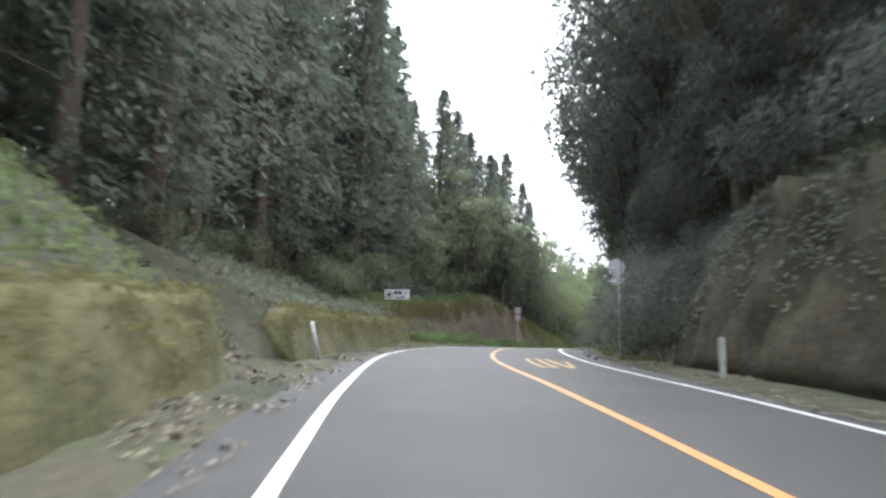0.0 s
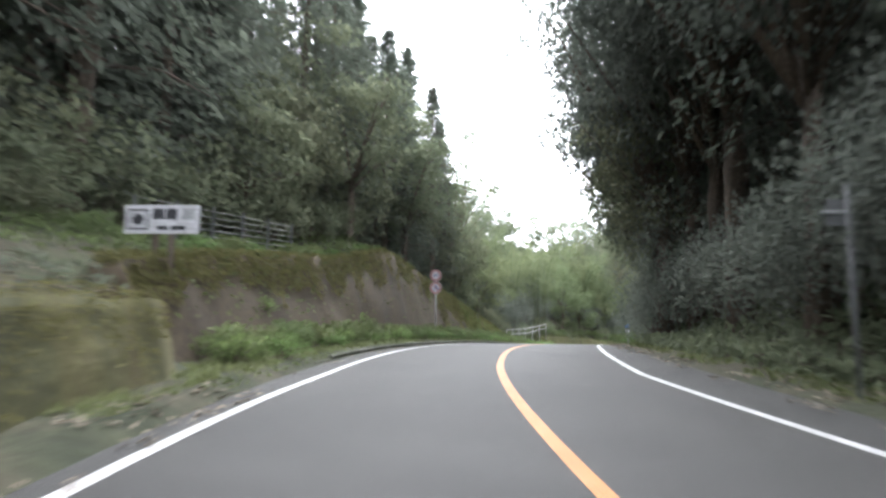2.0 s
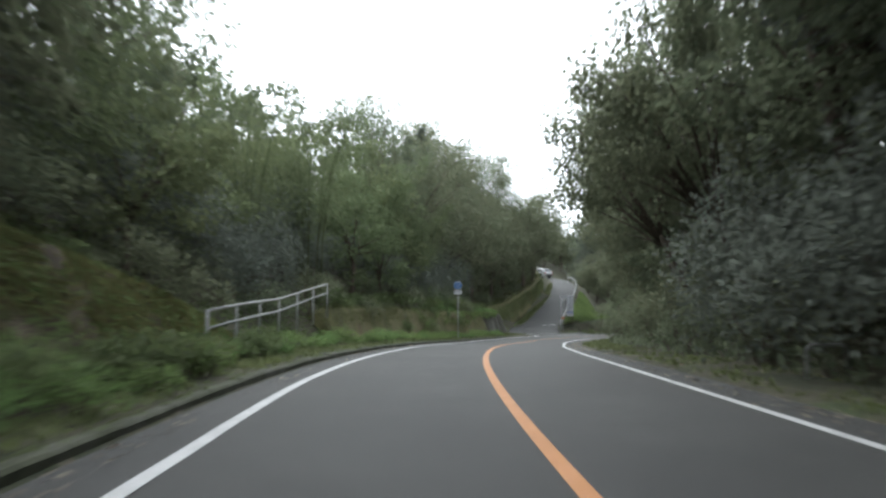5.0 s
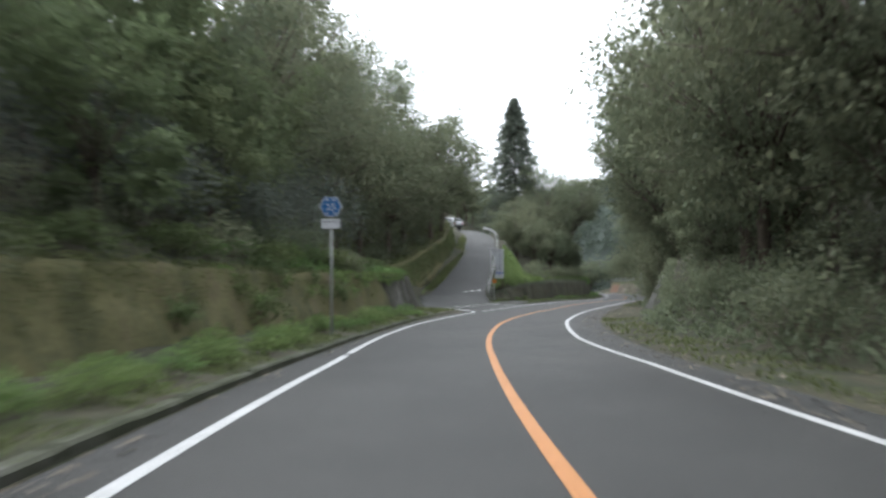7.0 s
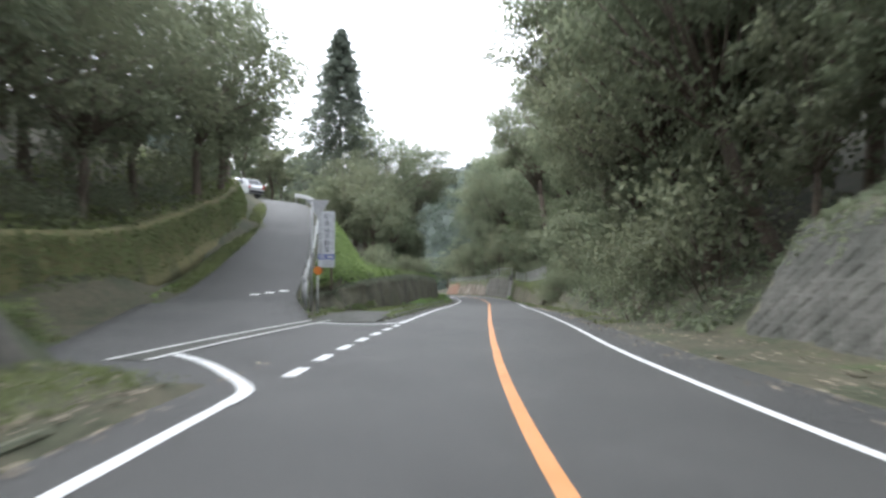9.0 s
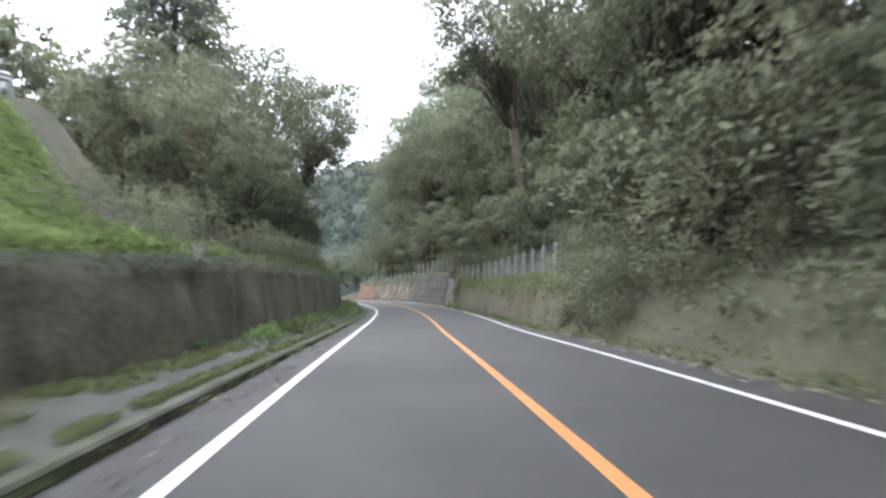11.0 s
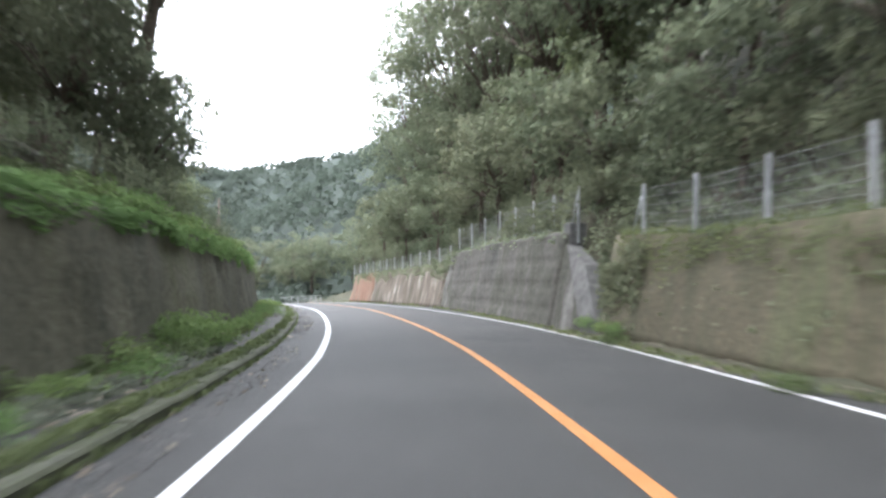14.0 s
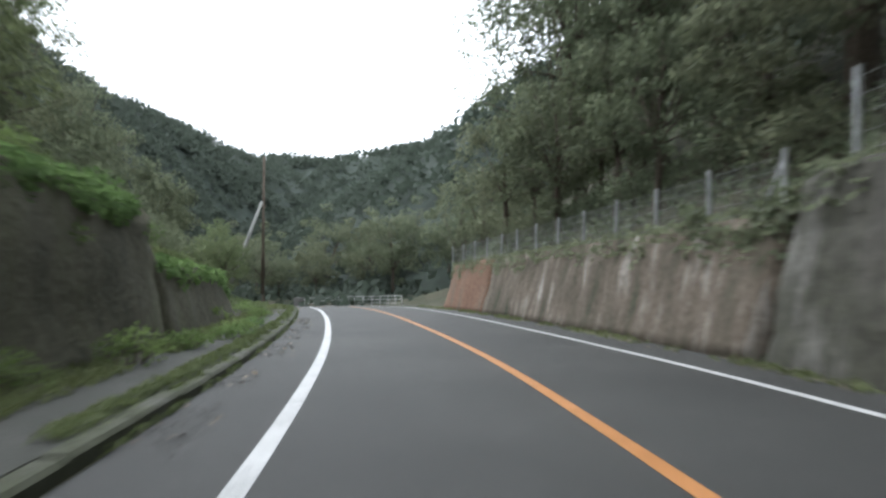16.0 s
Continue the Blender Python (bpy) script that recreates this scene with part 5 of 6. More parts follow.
def post_fence(label, s0, s1, gap, u, base, tall, wide, mat, wires, wire_r, group, mesh_rows=0, brace=()):
    """Posts along the top of a wall with wires strung between them."""
    root = thing("fence", label, "fence", group=group)
    n = int(round((s1 - s0) / gap))
    g = lambda w, s: w if isinstance(w, (int, float)) else lerp(w, s)  # noqa: E731
    for i in range(n + 1):
        s = s0 + (s1 - s0) * i / n
        p = at(s, g(u, s), g(base, s) - 0.35)
        bm = bmesh.new()
        box(bm, -wide / 2, wide / 2, -wide / 2, wide / 2, 0, g(tall, s) + 0.35 + random.uniform(-0.02, 0.02), wide * 0.12)
        part("post", bm, mat, root, local=pose(p.x, p.y, p.z, random.uniform(-1, 1), random.uniform(-1, 1), heading(s)))
        if i in brace:
            q = at(s + 0.7, g(u, s), g(base, s) - 0.1)
            bm = bmesh.new()
            tube(bm, q, at(s + 0.06, g(u, s), g(base, s) + g(tall, s) * 0.8), wide * 0.35, sides=6)
            part("brace", bm, mat, root)
    for k in range(wires):
        f = (k + 0.6) / wires
        bm = bmesh.new()
        pts = [tuple(at(s0 + (s1 - s0) * i / n, g(u, s0 + (s1 - s0) * i / n) - 0.03, g(base, s0 + (s1 - s0) * i / n) + f * g(tall, s0 + (s1 - s0) * i / n) * 0.96)) for i in range(n + 1)]
        sweep(bm, pts, [wire_r] * (n + 1), 4)
        part("wire", bm, WIRE, root)
    if mesh_rows:
        bm = bmesh.new()
        m = int((s1 - s0) / 0.16)
        for i in range(m):
            a = s0 + i * 0.16
            for d in (-0.42, 0.42):
                b = a + d
                if s0 <= b <= s1:
                    tube(bm, at(a, g(u, a) - 0.02, g(base, a) + 0.05), at(b, g(u, b) - 0.02, g(base, b) + g(tall, b) * 0.92), 0.003, sides=3, caps=False)
        tagged(part("wire_netting", bm, WIRE, root), kind="stuff")
    return root


post_fence("square grey concrete posts with wires on the wall", 163.2, 182.5, 2.145, [(160, 4.35), (193, 4.3)], [(160, 1.85), (164, 2.0), (193, 2.02)], 1.24, 0.13, POST_CONCRETE, 6, 0.004, "wall-top fences", 1)
post_fence("slim steel posts with wires on the wall", 184.65, 191.3, 2.2, 4.3, [(184, 2.03), (189, 2.16), (192, 2.36)], 1.15, 0.07, STEEL, 6, 0.004, "wall-top fences", 1, (3,))
post_fence("slim steel posts with ivy-grown netting on the wall", 195.5, 209.6, 2.0, 4.35, [(195, 2.74), (203, 2.88), (207, 2.78), (210, 2.68)], 1.26, 0.07, STEEL, 5, 0.004, "wall-top fences", 1, (0, 8))
post_fence("slim steel posts with wire netting on the wall", 211.0, 236.0, 2.0, 4.3, 2.18, 1.0, 0.07, STEEL, 5, 0.004, "wall-top fences", 1, (0,))
post_fence("weathered grey fence of many thin rails", 35.0, 42.5, 1.5, [(33, -7.6), (42.5, -7.0)], [(33, 2.3), (42.5, 2.9)], 1.02, 0.05, DULL_GREY, 6, 0.013, "bank fence")


def ivy(s0, s1, u, z0, z1, seed, per=260):
    rng = np.random.default_rng(seed)
    n = int((s1 - s0) * per)
    cs = [tuple(at(s, u + rng.normal(0, 0.07), z0 + (z1 - z0) * rng.uniform(0, 1) * (0.75 + 0.5 * hash_noise(s, 0, 4, 0.8)))) for s in rng.uniform(s0, s1, n)]
    ob = part("ivy", leaf_mesh("ivy", leaves(cs, rng.normal(0, 1, (n, 3)) + np.array([0, 0, -0.6]), 0.15, 0.11, rng)), BROAD_LEAF)
    return tagged(ob, "dark green ivy climbing the fence netting", "plants", kind="stuff")


ivy(196.0, 203.5, 4.38, 2.75, 3.95, 401)
ivy(210.4, 213.6, 4.05, 0.5, 2.75, 404, 420)
ivy(190.6, 192.9, 3.92, 0.3, 2.3, 403, 320)
ivy(192.6, 194.2, 4.5, 0.3, 2.6, 402, 520)


def white_rail():
    """White pipe railing that climbs beside the road."""
    root = thing("railing", "white painted pipe railing rising along the bank", "railing")
    n = 7
    U, B = [(69.4, -5.35), (76, -6.0), (82.2, -6.4)], [(69.4, 0.3), (76, 0.75), (82.2, 1.6)]
    pos = lambda s, h: at(s, lerp(U, s), lerp(B, s) + h)  # noqa: E731
    ss = [69.5 + (82.1 - 69.5) * i / (n - 1) for i in range(n)]
    for s in ss:
        bm = bmesh.new()
        tube(bm, pos(s, -0.5), pos(s, 0.8), 0.032)
        part("post", bm, WHITE_STEEL, root)
    for h in (0.8, 0.45):
        bm = bmesh.new()
        sweep(bm, [tuple(pos(s, h)) for s in ss], [0.028] * n, 8)
        part("rail", bm, WHITE_STEEL, root)


white_rail()


def guard_rail(label, pts, high=0.72, beams=(0.58,)):
    """White steel guard rail along a line of ground points."""
    root = thing("guard_rail", label, "guard rail", group="guard rails")
    for p in pts:
        bm = bmesh.new()
        tube(bm, p - Vector((0, 0, 0.3)), p + Vector((0, 0, high)), 0.055, sides=10)
        part("post", bm, WHITE_STEEL, root)
    for h in beams:
        bm = bmesh.new()
        verts = []
        for i, p in enumerate(pts):
            d = (pts[min(i + 1, len(pts) - 1)] - pts[max(i - 1, 0)])
            n = Vector((d.y, -d.x, 0)).normalized() * 0.07
            verts.append([bm.verts.new(p + n * k + Vector((0, 0, h + z))) for k, z in ((0.4, -0.15), (1.3, -0.075), (0.7, 0), (1.3, 0.075), (0.4, 0.15), (0.1, 0))])
        for a, b in zip(verts, verts[1:]):
            for i in range(6):
                bm.faces.new((a[i], a[(i + 1) % 6], b[(i + 1) % 6], b[i]))
        bm.faces.new(verts[0][::-1])
        bm.faces.new(verts[-1])
        part("beam", bm, WHITE_STEEL, root)
    return root


guard_rail("white steel guard rail on the side road's edge", [side_at(k, lerp(SIDE_HALF, k) + 0.25) for k in (1.95, 2.35, 2.8, 3.25, 3.7, 4.15, 4.6, 5.0, 5.4, 5.8, 6.2, 6.6, 7.0, 7.4, 7.8)])


def bend_rail():
    """Thin white pipe railing round the outside of the far bend."""
    root = thing("railing", "thin white pipe railing round the far bend", "railing", group="guard rails")
    ss = [247.0 + 1.5 * i for i in range(12)]
    for s in ss:
        bm = bmesh.new()
        tube(bm, at(s, 3.9, -0.3), at(s, 3.9, 0.72), 0.03, sides=6)
        part("post", bm, WHITE_STEEL, root)
    for h in (0.7, 0.45, 0.2):
        bm = bmesh.new()
        sweep(bm, [tuple(at(s, 3.87, h)) for s in ss], [0.022] * len(ss), 5)
        part("rail", bm, WHITE_STEEL, root)
    end = thing("concrete_block", "low pale concrete block at the railing's end", "block", stand(264.2, 3.9, 0.0))
    bm = bmesh.new()
    box(bm, -0.3, 0.3, -0.5, 0.5, -0.3, 0.75, 0.03)
    part("body", bm, PALE_CONCRETE, end)


bend_rail()


# ---- signs and posts ----
def bars(parent, rects, mat, y, name="lettering_bar"):
    """Unreadable lines of writing as plain bars: x, z, width, height."""
    for x, z, w, h in rects:
        bm = bmesh.new()
        box(bm, x - w / 2, x + w / 2, y - 0.002, y, z - h / 2, z + h / 2)
        part(name, bm, mat, parent)


def write(parent, body, size, x, y, z, mat, name="lettering", sx=1.0):
    ob = part(name, text_mesh(body, size, 0.002), mat, parent)
    ob.matrix_basis = pose(x, y, z, 90, 0, 0) @ Matrix.Diagonal((sx, 1, 1, 1))
    return ob


def speed_sign():
    root = thing("speed_limit_sign", "round red-rimmed speed sign above a second ban sign", "road sign", stand(54.3, -5.08, 0.02))
    bm = bmesh.new()
    tube(bm, (0, 0.05, -0.4), (0, 0.05, 3.55), 0.035, sides=10)
    part("pole", bm, WHITE_STEEL, root)
    for z, kind in ((3.27, 0), (2.66, 1)):
        bm = bmesh.new()
        disc(bm, 0.3, -0.005, 0.012, z)
        plate = part("plate", bm, SIGN_WHITE, root)
        bm = bmesh.new()
        n = 32
        rings = [[bm.verts.new((r * math.cos(2 * math.pi * i / n), y, z + r * math.sin(2 * math.pi * i / n))) for i in range(n)] for r, y in ((0.285, -0.006), (0.285, -0.011), (0.2, -0.011), (0.2, -0.006))]
        for a, b in zip(rings, rings[1:]):
            for i in range(n):
                bm.faces.new((a[i], b[i], b[(i + 1) % n], a[(i + 1) % n]))
        part("red_rim", bm, SIGN_RED, plate)
        if kind == 0:
            write(plate, "40", 0.27, 0, -0.012, z, SIGN_BLUE, "number")
        else:
            bm = bmesh.new()
            box(bm, -0.27, 0.27, -0.014, -0.011, -0.022, 0.022)
            bmesh.ops.rotate(bm, verts=bm.verts, matrix=Matrix.Rotation(radians(45), 3, "Y"))
            bmesh.ops.translate(bm, verts=bm.verts, vec=(0, 0, z))
            part("slash", bm, SIGN_RED, plate)
            bars(plate, [(0.02, z + 0.08, 0.09, 0.09), (0.05, z - 0.02, 0.16, 0.07), (-0.08, z - 0.08, 0.09, 0.09), (0.1, z - 0.1, 0.09, 0.09)], SIGN_BLUE, -0.011, "symbol")


def route_sign():
    root = thing("route_sign", "blue hexagonal route sign with a white plate below", "road sign", stand(99.2, -4.2, 0.5))
    bm = bmesh.new()
    tube(bm, (0, 0.05, -0.8), (0, 0.05, 3.25), 0.032, sides=10)
    part("pole", bm, WHITE_STEEL, root)
    hexa = lambda r, y0, y1, z: [[(r * 1.0 * x, y, z + r * 0.86 * w) for x, w in ((-1, 0), (-0.55, 1), (0.55, 1), (1, 0), (0.55, -1), (-0.55, -1))] for y in (y0, y1)]  # noqa: E731
    for r, y0, y1, mat, nm in ((0.3, -0.004, 0.015, SIGN_WHITE, "rim_plate"), (0.278, -0.01, -0.005, SIGN_BLUE, "plate")):
        bm = bmesh.new()
        a, b = ([bm.verts.new(p) for p in ring] for ring in hexa(r, y0, y1, 3.02))
        bm.faces.new(a[::-1])
        bm.faces.new(b)
        for i in range(6):
            bm.faces.new((a[i], a[(i + 1) % 6], b[(i + 1) % 6], b[i]))
        plate = part(nm, bm, mat, root)
    write(plate, "25", 0.25, 0, -0.012, 3.0, SIGN_WHITE, "number", 1.05)
    bars(plate, [(-0.09, 3.2, 0.07, 0.06), (0.09, 3.2, 0.07, 0.06), (-0.11, 2.84, 0.06, 0.05), (0.11, 2.84, 0.06, 0.05)], SIGN_WHITE, -0.011)
    bm = bmesh.new()
    box(bm, -0.25, 0.25, -0.01, 0.01, 2.45, 2.7, 0.004)
    p = part("name_plate", bm, SIGN_WHITE, root)
    bars(p, [(-0.15, 2.63, 0.05, 0.05), (-0.03, 2.63, 0.05, 0.05), (0.08, 2.63, 0.05, 0.05), (0.2, 2.63, 0.05, 0.05)], INK_DARK, -0.011)


def town_sign():
    root = thing("boundary_sign", "white rectangular town sign with an emblem on wooden legs", "road sign", stand(33.3, -5.95, 1.35))
    for x in (-0.12, 0.16):
        bm = bmesh.new()
        box(bm, x - 0.045, x + 0.045, 0.02, 0.1, -0.6, 1.45, 0.01)
        part("leg", bm, BARK, root)
    bm = bmesh.new()
    box(bm, -0.66, 0.66, -0.015, 0.015, 1.0, 1.5, 0.006)
    p = part("panel", bm, SIGN_WHITE, root)
    bars(p, [(-0.06, 1.345, 0.2, 0.19), (0.17, 1.345, 0.2, 0.19), (0.02, 1.1, 0.2, 0.075), (0.3, 1.1, 0.26, 0.075)], INK_DARK, -0.016)
    bars(p, [(0.47, 1.345, 0.22, 0.19)], SIGN_GREY, -0.016)
    bm = bmesh.new()
    for x0, x1, z0, z1 in ((-0.6, -0.24, 1.4, 1.43), (-0.6, -0.24, 1.07, 1.1), (-0.6, -0.57, 1.1, 1.4), (-0.27, -0.24, 1.1, 1.4)):
        box(bm, x0, x1, -0.022, -0.016, z0, z1)
    part("emblem_border", bm, INK_DARK, p)
    bm = bmesh.new()
    disc(bm, 0.1, -0.022, -0.016, 1.25, -0.42)
    part("emblem", bm, INK_DARK, p)


def temple_board():
    p = at(138.6, -7.15, 0)
    root = thing("temple_signboard", "tall white wooden board with dark vertical characters", "signboard", pose(p.x, p.y, p.z + 1.3, 0, 0, heading(137) + 14) @ Matrix.Scale(1.12, 4))
    for x in (-0.17, 0.2):
        bm = bmesh.new()
        box(bm, x - 0.05, x + 0.05, 0.02, 0.12, -0.9, 1.0, 0.01)
        part("leg", bm, BARK, root)
    bm = bmesh.new()
    box(bm, -0.32, 0.32, -0.02, 0.02, 0.62, 2.8, 0.008)
    b = part("board", bm, BOARD_WHITE, root)
    for i, ch in enumerate("杉岳山不動尊"):
        write(b, ch, 0.25, 0.02, -0.0225, 2.6 - i * 0.262, INK_DARK)
    for i, ch in enumerate("大聖寺"):
        write(b, ch, 0.14, -0.22, -0.0225, 2.1 - i * 0.19, INK_DARK)
    bars(b, [(-0.23, 2.62 - i * 0.12, 0.06, 0.08) for i in range(4)] + [(0.24, 2.65 - i * 0.1, 0.06, 0.06) for i in range(14)] + [(-0.22, 1.4, 0.13, 0.5), (0.05, 0.84, 0.34, 0.05), (0.05, 0.73, 0.34, 0.05)], SIGN_GREY, -0.0215)
    bm = bmesh.new()
    box(bm, -0.315, 0.315, -0.026, -0.0205, 0.93, 1.13)
    band = part("blue_band", bm, INK_BLUE, b)
    bars(b, [(-0.16, 1.07, 0.24, 0.04), (-0.16, 0.99, 0.24, 0.04), (0.15, 1.03, 0.24, 0.06)], SIGN_WHITE, -0.027)


def give_way_sign():
    root = thing("give_way_sign", "grey back of a triangular road sign on a pole", "road sign", pose(61.6, 113.5, 0.0, 0, 0, heading(131) + 20))
    bm = bmesh.new()
    tube(bm, (0, 0.05, -0.6), (0, 0.05, 3.28), 0.038, sides=10)
    part("pole", bm, SIGN_GREY, root)
    bm = bmesh.new()
    tri = [(-0.4, 3.34), (0.4, 3.34), (0.0, 2.66)]
    a, b = [bm.verts.new((x + 0.22, 0.1, z)) for x, z in tri], [bm.verts.new((x + 0.22, 0.12, z)) for x, z in tri]
    bm.faces.new(a)
    bm.faces.new(b[::-1])
    for i in range(3):
        bm.faces.new((a[i], b[i], b[(i + 1) % 3], a[(i + 1) % 3]))
    bmesh.ops.recalc_face_normals(bm, faces=bm.faces)
    part("plate", bm, SIGN_GREY, root)
    root2 = thing("delineator", "orange round reflector on a thin white post", "reflector post", pose(61.4, 113.0, 0.0, 0, 0, heading(131) + 20))
    bm = bmesh.new()
    tube(bm, (0, 0.03, -0.6), (0, 0.03, 0.95), 0.03, sides=8)
    part("post", bm, WHITE_STEEL, root2)
    bm = bmesh.new()
    disc(bm, 0.145, -0.01, 0.02, 0.85)
    part("reflector", bm, ORANGE_PLASTIC, root2)


def back_sign(s, u, top, plates, label, metal=SIGN_GREY):
    root = thing("road_sign", label, "road sign", stand(s, u, 0.0, 6))
    bm = bmesh.new()
    tube(bm, (0, 0, -0.3), (0, 0, top), 0.032, sides=8)
    part("pole", bm, metal, root)
    for kind, x, z, w, h in plates:
        bm = bmesh.new()
        if kind == "round":
            disc(bm, w, 0.04, 0.055, z, x, 8 if h else 24)
        else:
            box(bm, x - w / 2, x + w / 2, 0.04, 0.055, z - h / 2, z + h / 2, 0.004)
        plate = part("plate", bm, metal, root)
        bm = bmesh.new()
        box(bm, x - w * 0.8, x + w * 0.8, 0.0, 0.038, z - 0.02, z + 0.02)
        part("bracket", bm, STEEL, plate)


speed_sign()
route_sign()
town_sign()
temple_board()
give_way_sign()
back_sign(22.0, 4.1, 3.2, [("round", -0.05, 2.95, 0.3, 1), ("box", 0.0, 2.5, 0.42, 0.26)], "grey back of an octagonal sign on a slim pole")
back_sign(30.5, 4.1, 2.7, [("box", -0.14, 2.35, 0.24, 0.34)], "dull grey back of a small rectangular sign on a slim pole", DULL_GREY)


def small_posts():
    r = thing("marker_post", "leaning white marker post with a dark foot", "post", pose(*at(15.6, -4.05, 0.02), 0, -14, heading(15)))
    bm = bmesh.new()
    tube(bm, (0, 0, 0.12), (0, 0, 0.95), 0.045, sides=10)
    part("shaft", bm, WHITE_STEEL, r)
    bm = bmesh.new()
    tube(bm, (0, 0, -0.2), (0, 0, 0.118), 0.047, sides=10)
    part("foot", bm, INK_DARK, r)
    r = thing("concrete_post", "short weathered concrete marker post", "post", stand(13.3, 4.2, 0.0))
    bm = bmesh.new()
    box(bm, -0.05, 0.05, -0.05, 0.05, -0.3, 0.85, 0.012)
    part("shaft", bm, POST_CONCRETE, r)
    r = thing("pipe_hoop", "low white bent pipe barrier in the grass", "barrier", stand(67.3, 5.2, 0.0))
    bm = bmesh.new()
    sweep(bm, [(-0.32, 0, -0.3), (-0.32, 0, 0.52), (-0.25, 0, 0.6), (0.25, 0, 0.6), (0.32, 0, 0.52), (0.32, 0, -0.3)], [0.03] * 6, 8)
    part("pipe", bm, WHITE_STEEL, r)


small_posts()


def pole(name, label, a, b, r0, r1, mat):
    root = thing(name, label, "pole")
    bm = bmesh.new()
    tube(bm, a, b, r0, r1, 10)
    part("shaft", bm, mat, root)
    return root


pole("leaning_pole", "pale concrete pole leaning over the verge", (151.5, 185.4, -5.6), (153.1, 183.7, 0.9), 0.14, 0.1, POST_CONCRETE)
pole("utility_pole", "slim dark wooden utility pole", (156.5, 187.7, -6.0), (156.5, 187.7, 4.8), 0.13, 0.09, BARK)
b0 = at(21.6, 8.1, 4.0)
pole("bare_trunk", "pale bare leaning trunk on the cutting", b0, b0 + Vector((-2.6, 1.2, 13.0)), 0.15, 0.07, PALE_BARK)


# concrete slab and end block beside the gully
def gully():
    def prism(name, v, mat, label):
        deep = at(194, 4.4) - at(194, 4.0)
        back = [p + deep for p in v]
        n = len(v)
        faces = [tuple(range(n)), tuple(range(2 * n - 1, n - 1, -1))] + [(i, i + n, (i + 1) % n + n, (i + 1) % n) for i in range(n)]
        ob = part(name, mesh_from(name, v + back, faces), mat)
        tagged(ob, label, "wall", kind="structure")
    prism("wall_end", [at(195.68, 3.55, -0.1), at(193.52, 3.66, -0.1), at(195.68, 4.06, 2.4)], MOTTLED_WALL, "dark slanted end of the concrete wall")
    prism("concrete_slab", [at(193.5, 3.66, -0.1), at(192.55, 3.74, -0.1), at(194.4, 4.12, 1.75), at(195.6, 4.06, 2.36)], PALE_CONCRETE, "pale smooth concrete slab beside the wall")
    r = thing("concrete_block", "pale concrete end block on top of the wall", "block", stand(195.8, 4.4, 2.25))
    bm = bmesh.new()
    box(bm, -0.25, 0.25, -0.2, 0.35, -0.4, 0.75, 0.03)
    part("body", bm, PALE_CONCRETE, r)


gully()


def small_car():
    """White hatchback on the side road, seen from behind."""
    p = side_at(8.5, -0.45)
    q = side_at(8.65, -0.45)
    turn = math.degrees(math.atan2(-(q.x - p.x), q.y - p.y))
    root = thing("car", "small white hatchback on the side road", "car", pose(p.x, p.y, p.z, 4, 0, turn))
    prof = [(-1.75, 0.35), (-1.8, 0.85), (-1.62, 1.0), (-1.3, 1.46), (0.35, 1.5), (0.95, 1.02), (1.65, 0.85), (1.75, 0.4)]
    bm = bmesh.new()
    rows = []
    for x, k in ((-0.8, 0.93), (-0.72, 1.0), (0.72, 1.0), (0.8, 0.93)):
        rows.append([bm.verts.new((x * (0.86 if z > 1.2 else 1), y, 0.35 + (z - 0.35) * k)) for y, z in prof])
    for a, b in zip(rows, rows[1:]):
        for i in range(len(prof)):
            j = (i + 1) % len(prof)
            bm.faces.new((a[i], a[j], b[j], b[i]))
    bm.faces.new(rows[0][::-1])
    bm.faces.new(rows[-1])
    bmesh.ops.recalc_face_normals(bm, faces=bm.faces)
    part("body", bm, CAR_PAINT, root)
    for nm, vs, mat in (("rear_window", [(-0.58, -1.6, 1.05), (0.58, -1.6, 1.05), (0.5, -1.36, 1.4), (-0.5, -1.36, 1.4)], CAR_GLASS), ("bumper", [(-0.7, -1.83, 0.38), (0.7, -1.83, 0.38), (0.7, -1.83, 0.58), (-0.7, -1.83, 0.58)], INK_DARK)):
        bm = bmesh.new()
        f = bm.faces.new([bm.verts.new(v) for v in vs])
        r = bmesh.ops.extrude_face_region(bm, geom=[f])
        bmesh.ops.translate(bm, verts=[e for e in r["geom"] if isinstance(e, bmesh.types.BMVert)], vec=(0, -0.03, 0.01))
        part(nm, bm, mat, root)
    for x in (-1, 1):
        for y0, y1, a in ((-1.2, -0.42, 0.12), (-0.36, 0.34, 0.3)):
            bm = bmesh.new()
            f = bm.faces.new([bm.verts.new(v) for v in ((x * 0.775, y0, 1.02), (x * 0.775, y1 + a, 1.02), (x * 0.7, y1, 1.38), (x * 0.7, y0 + 0.08, 1.38))])
            r = bmesh.ops.extrude_face_region(bm, geom=[f])
            bmesh.ops.translate(bm, verts=[e for e in r["geom"] if isinstance(e, bmesh.types.BMVert)], vec=(x * 0.035, 0, 0.01))
            part("side_window", bm, CAR_GLASS, root)
    for x in (-0.68, 0.68):
        bm = bmesh.new()
        box(bm, x - 0.09, x + 0.09, -1.84, -1.78, 0.72, 0.98, 0.01)
        part("tail_lamp", bm, LAMP_RED, root)
        for y in (-1.15, 1.15):
            bm = bmesh.new()
            s = 1 if x > 0 else -1
            tube(bm, (x - 0.06 * s, y, 0.3), (x + 0.11 * s, y, 0.3), 0.3, sides=18)
            w = part("wheel", bm, RUBBER, root)
            bm = bmesh.new()
            tube(bm, (x + 0.1 * s, y, 0.3), (x + 0.12 * s, y, 0.3), 0.18, sides=14)
            part("rim", bm, STEEL, w)


small_car()


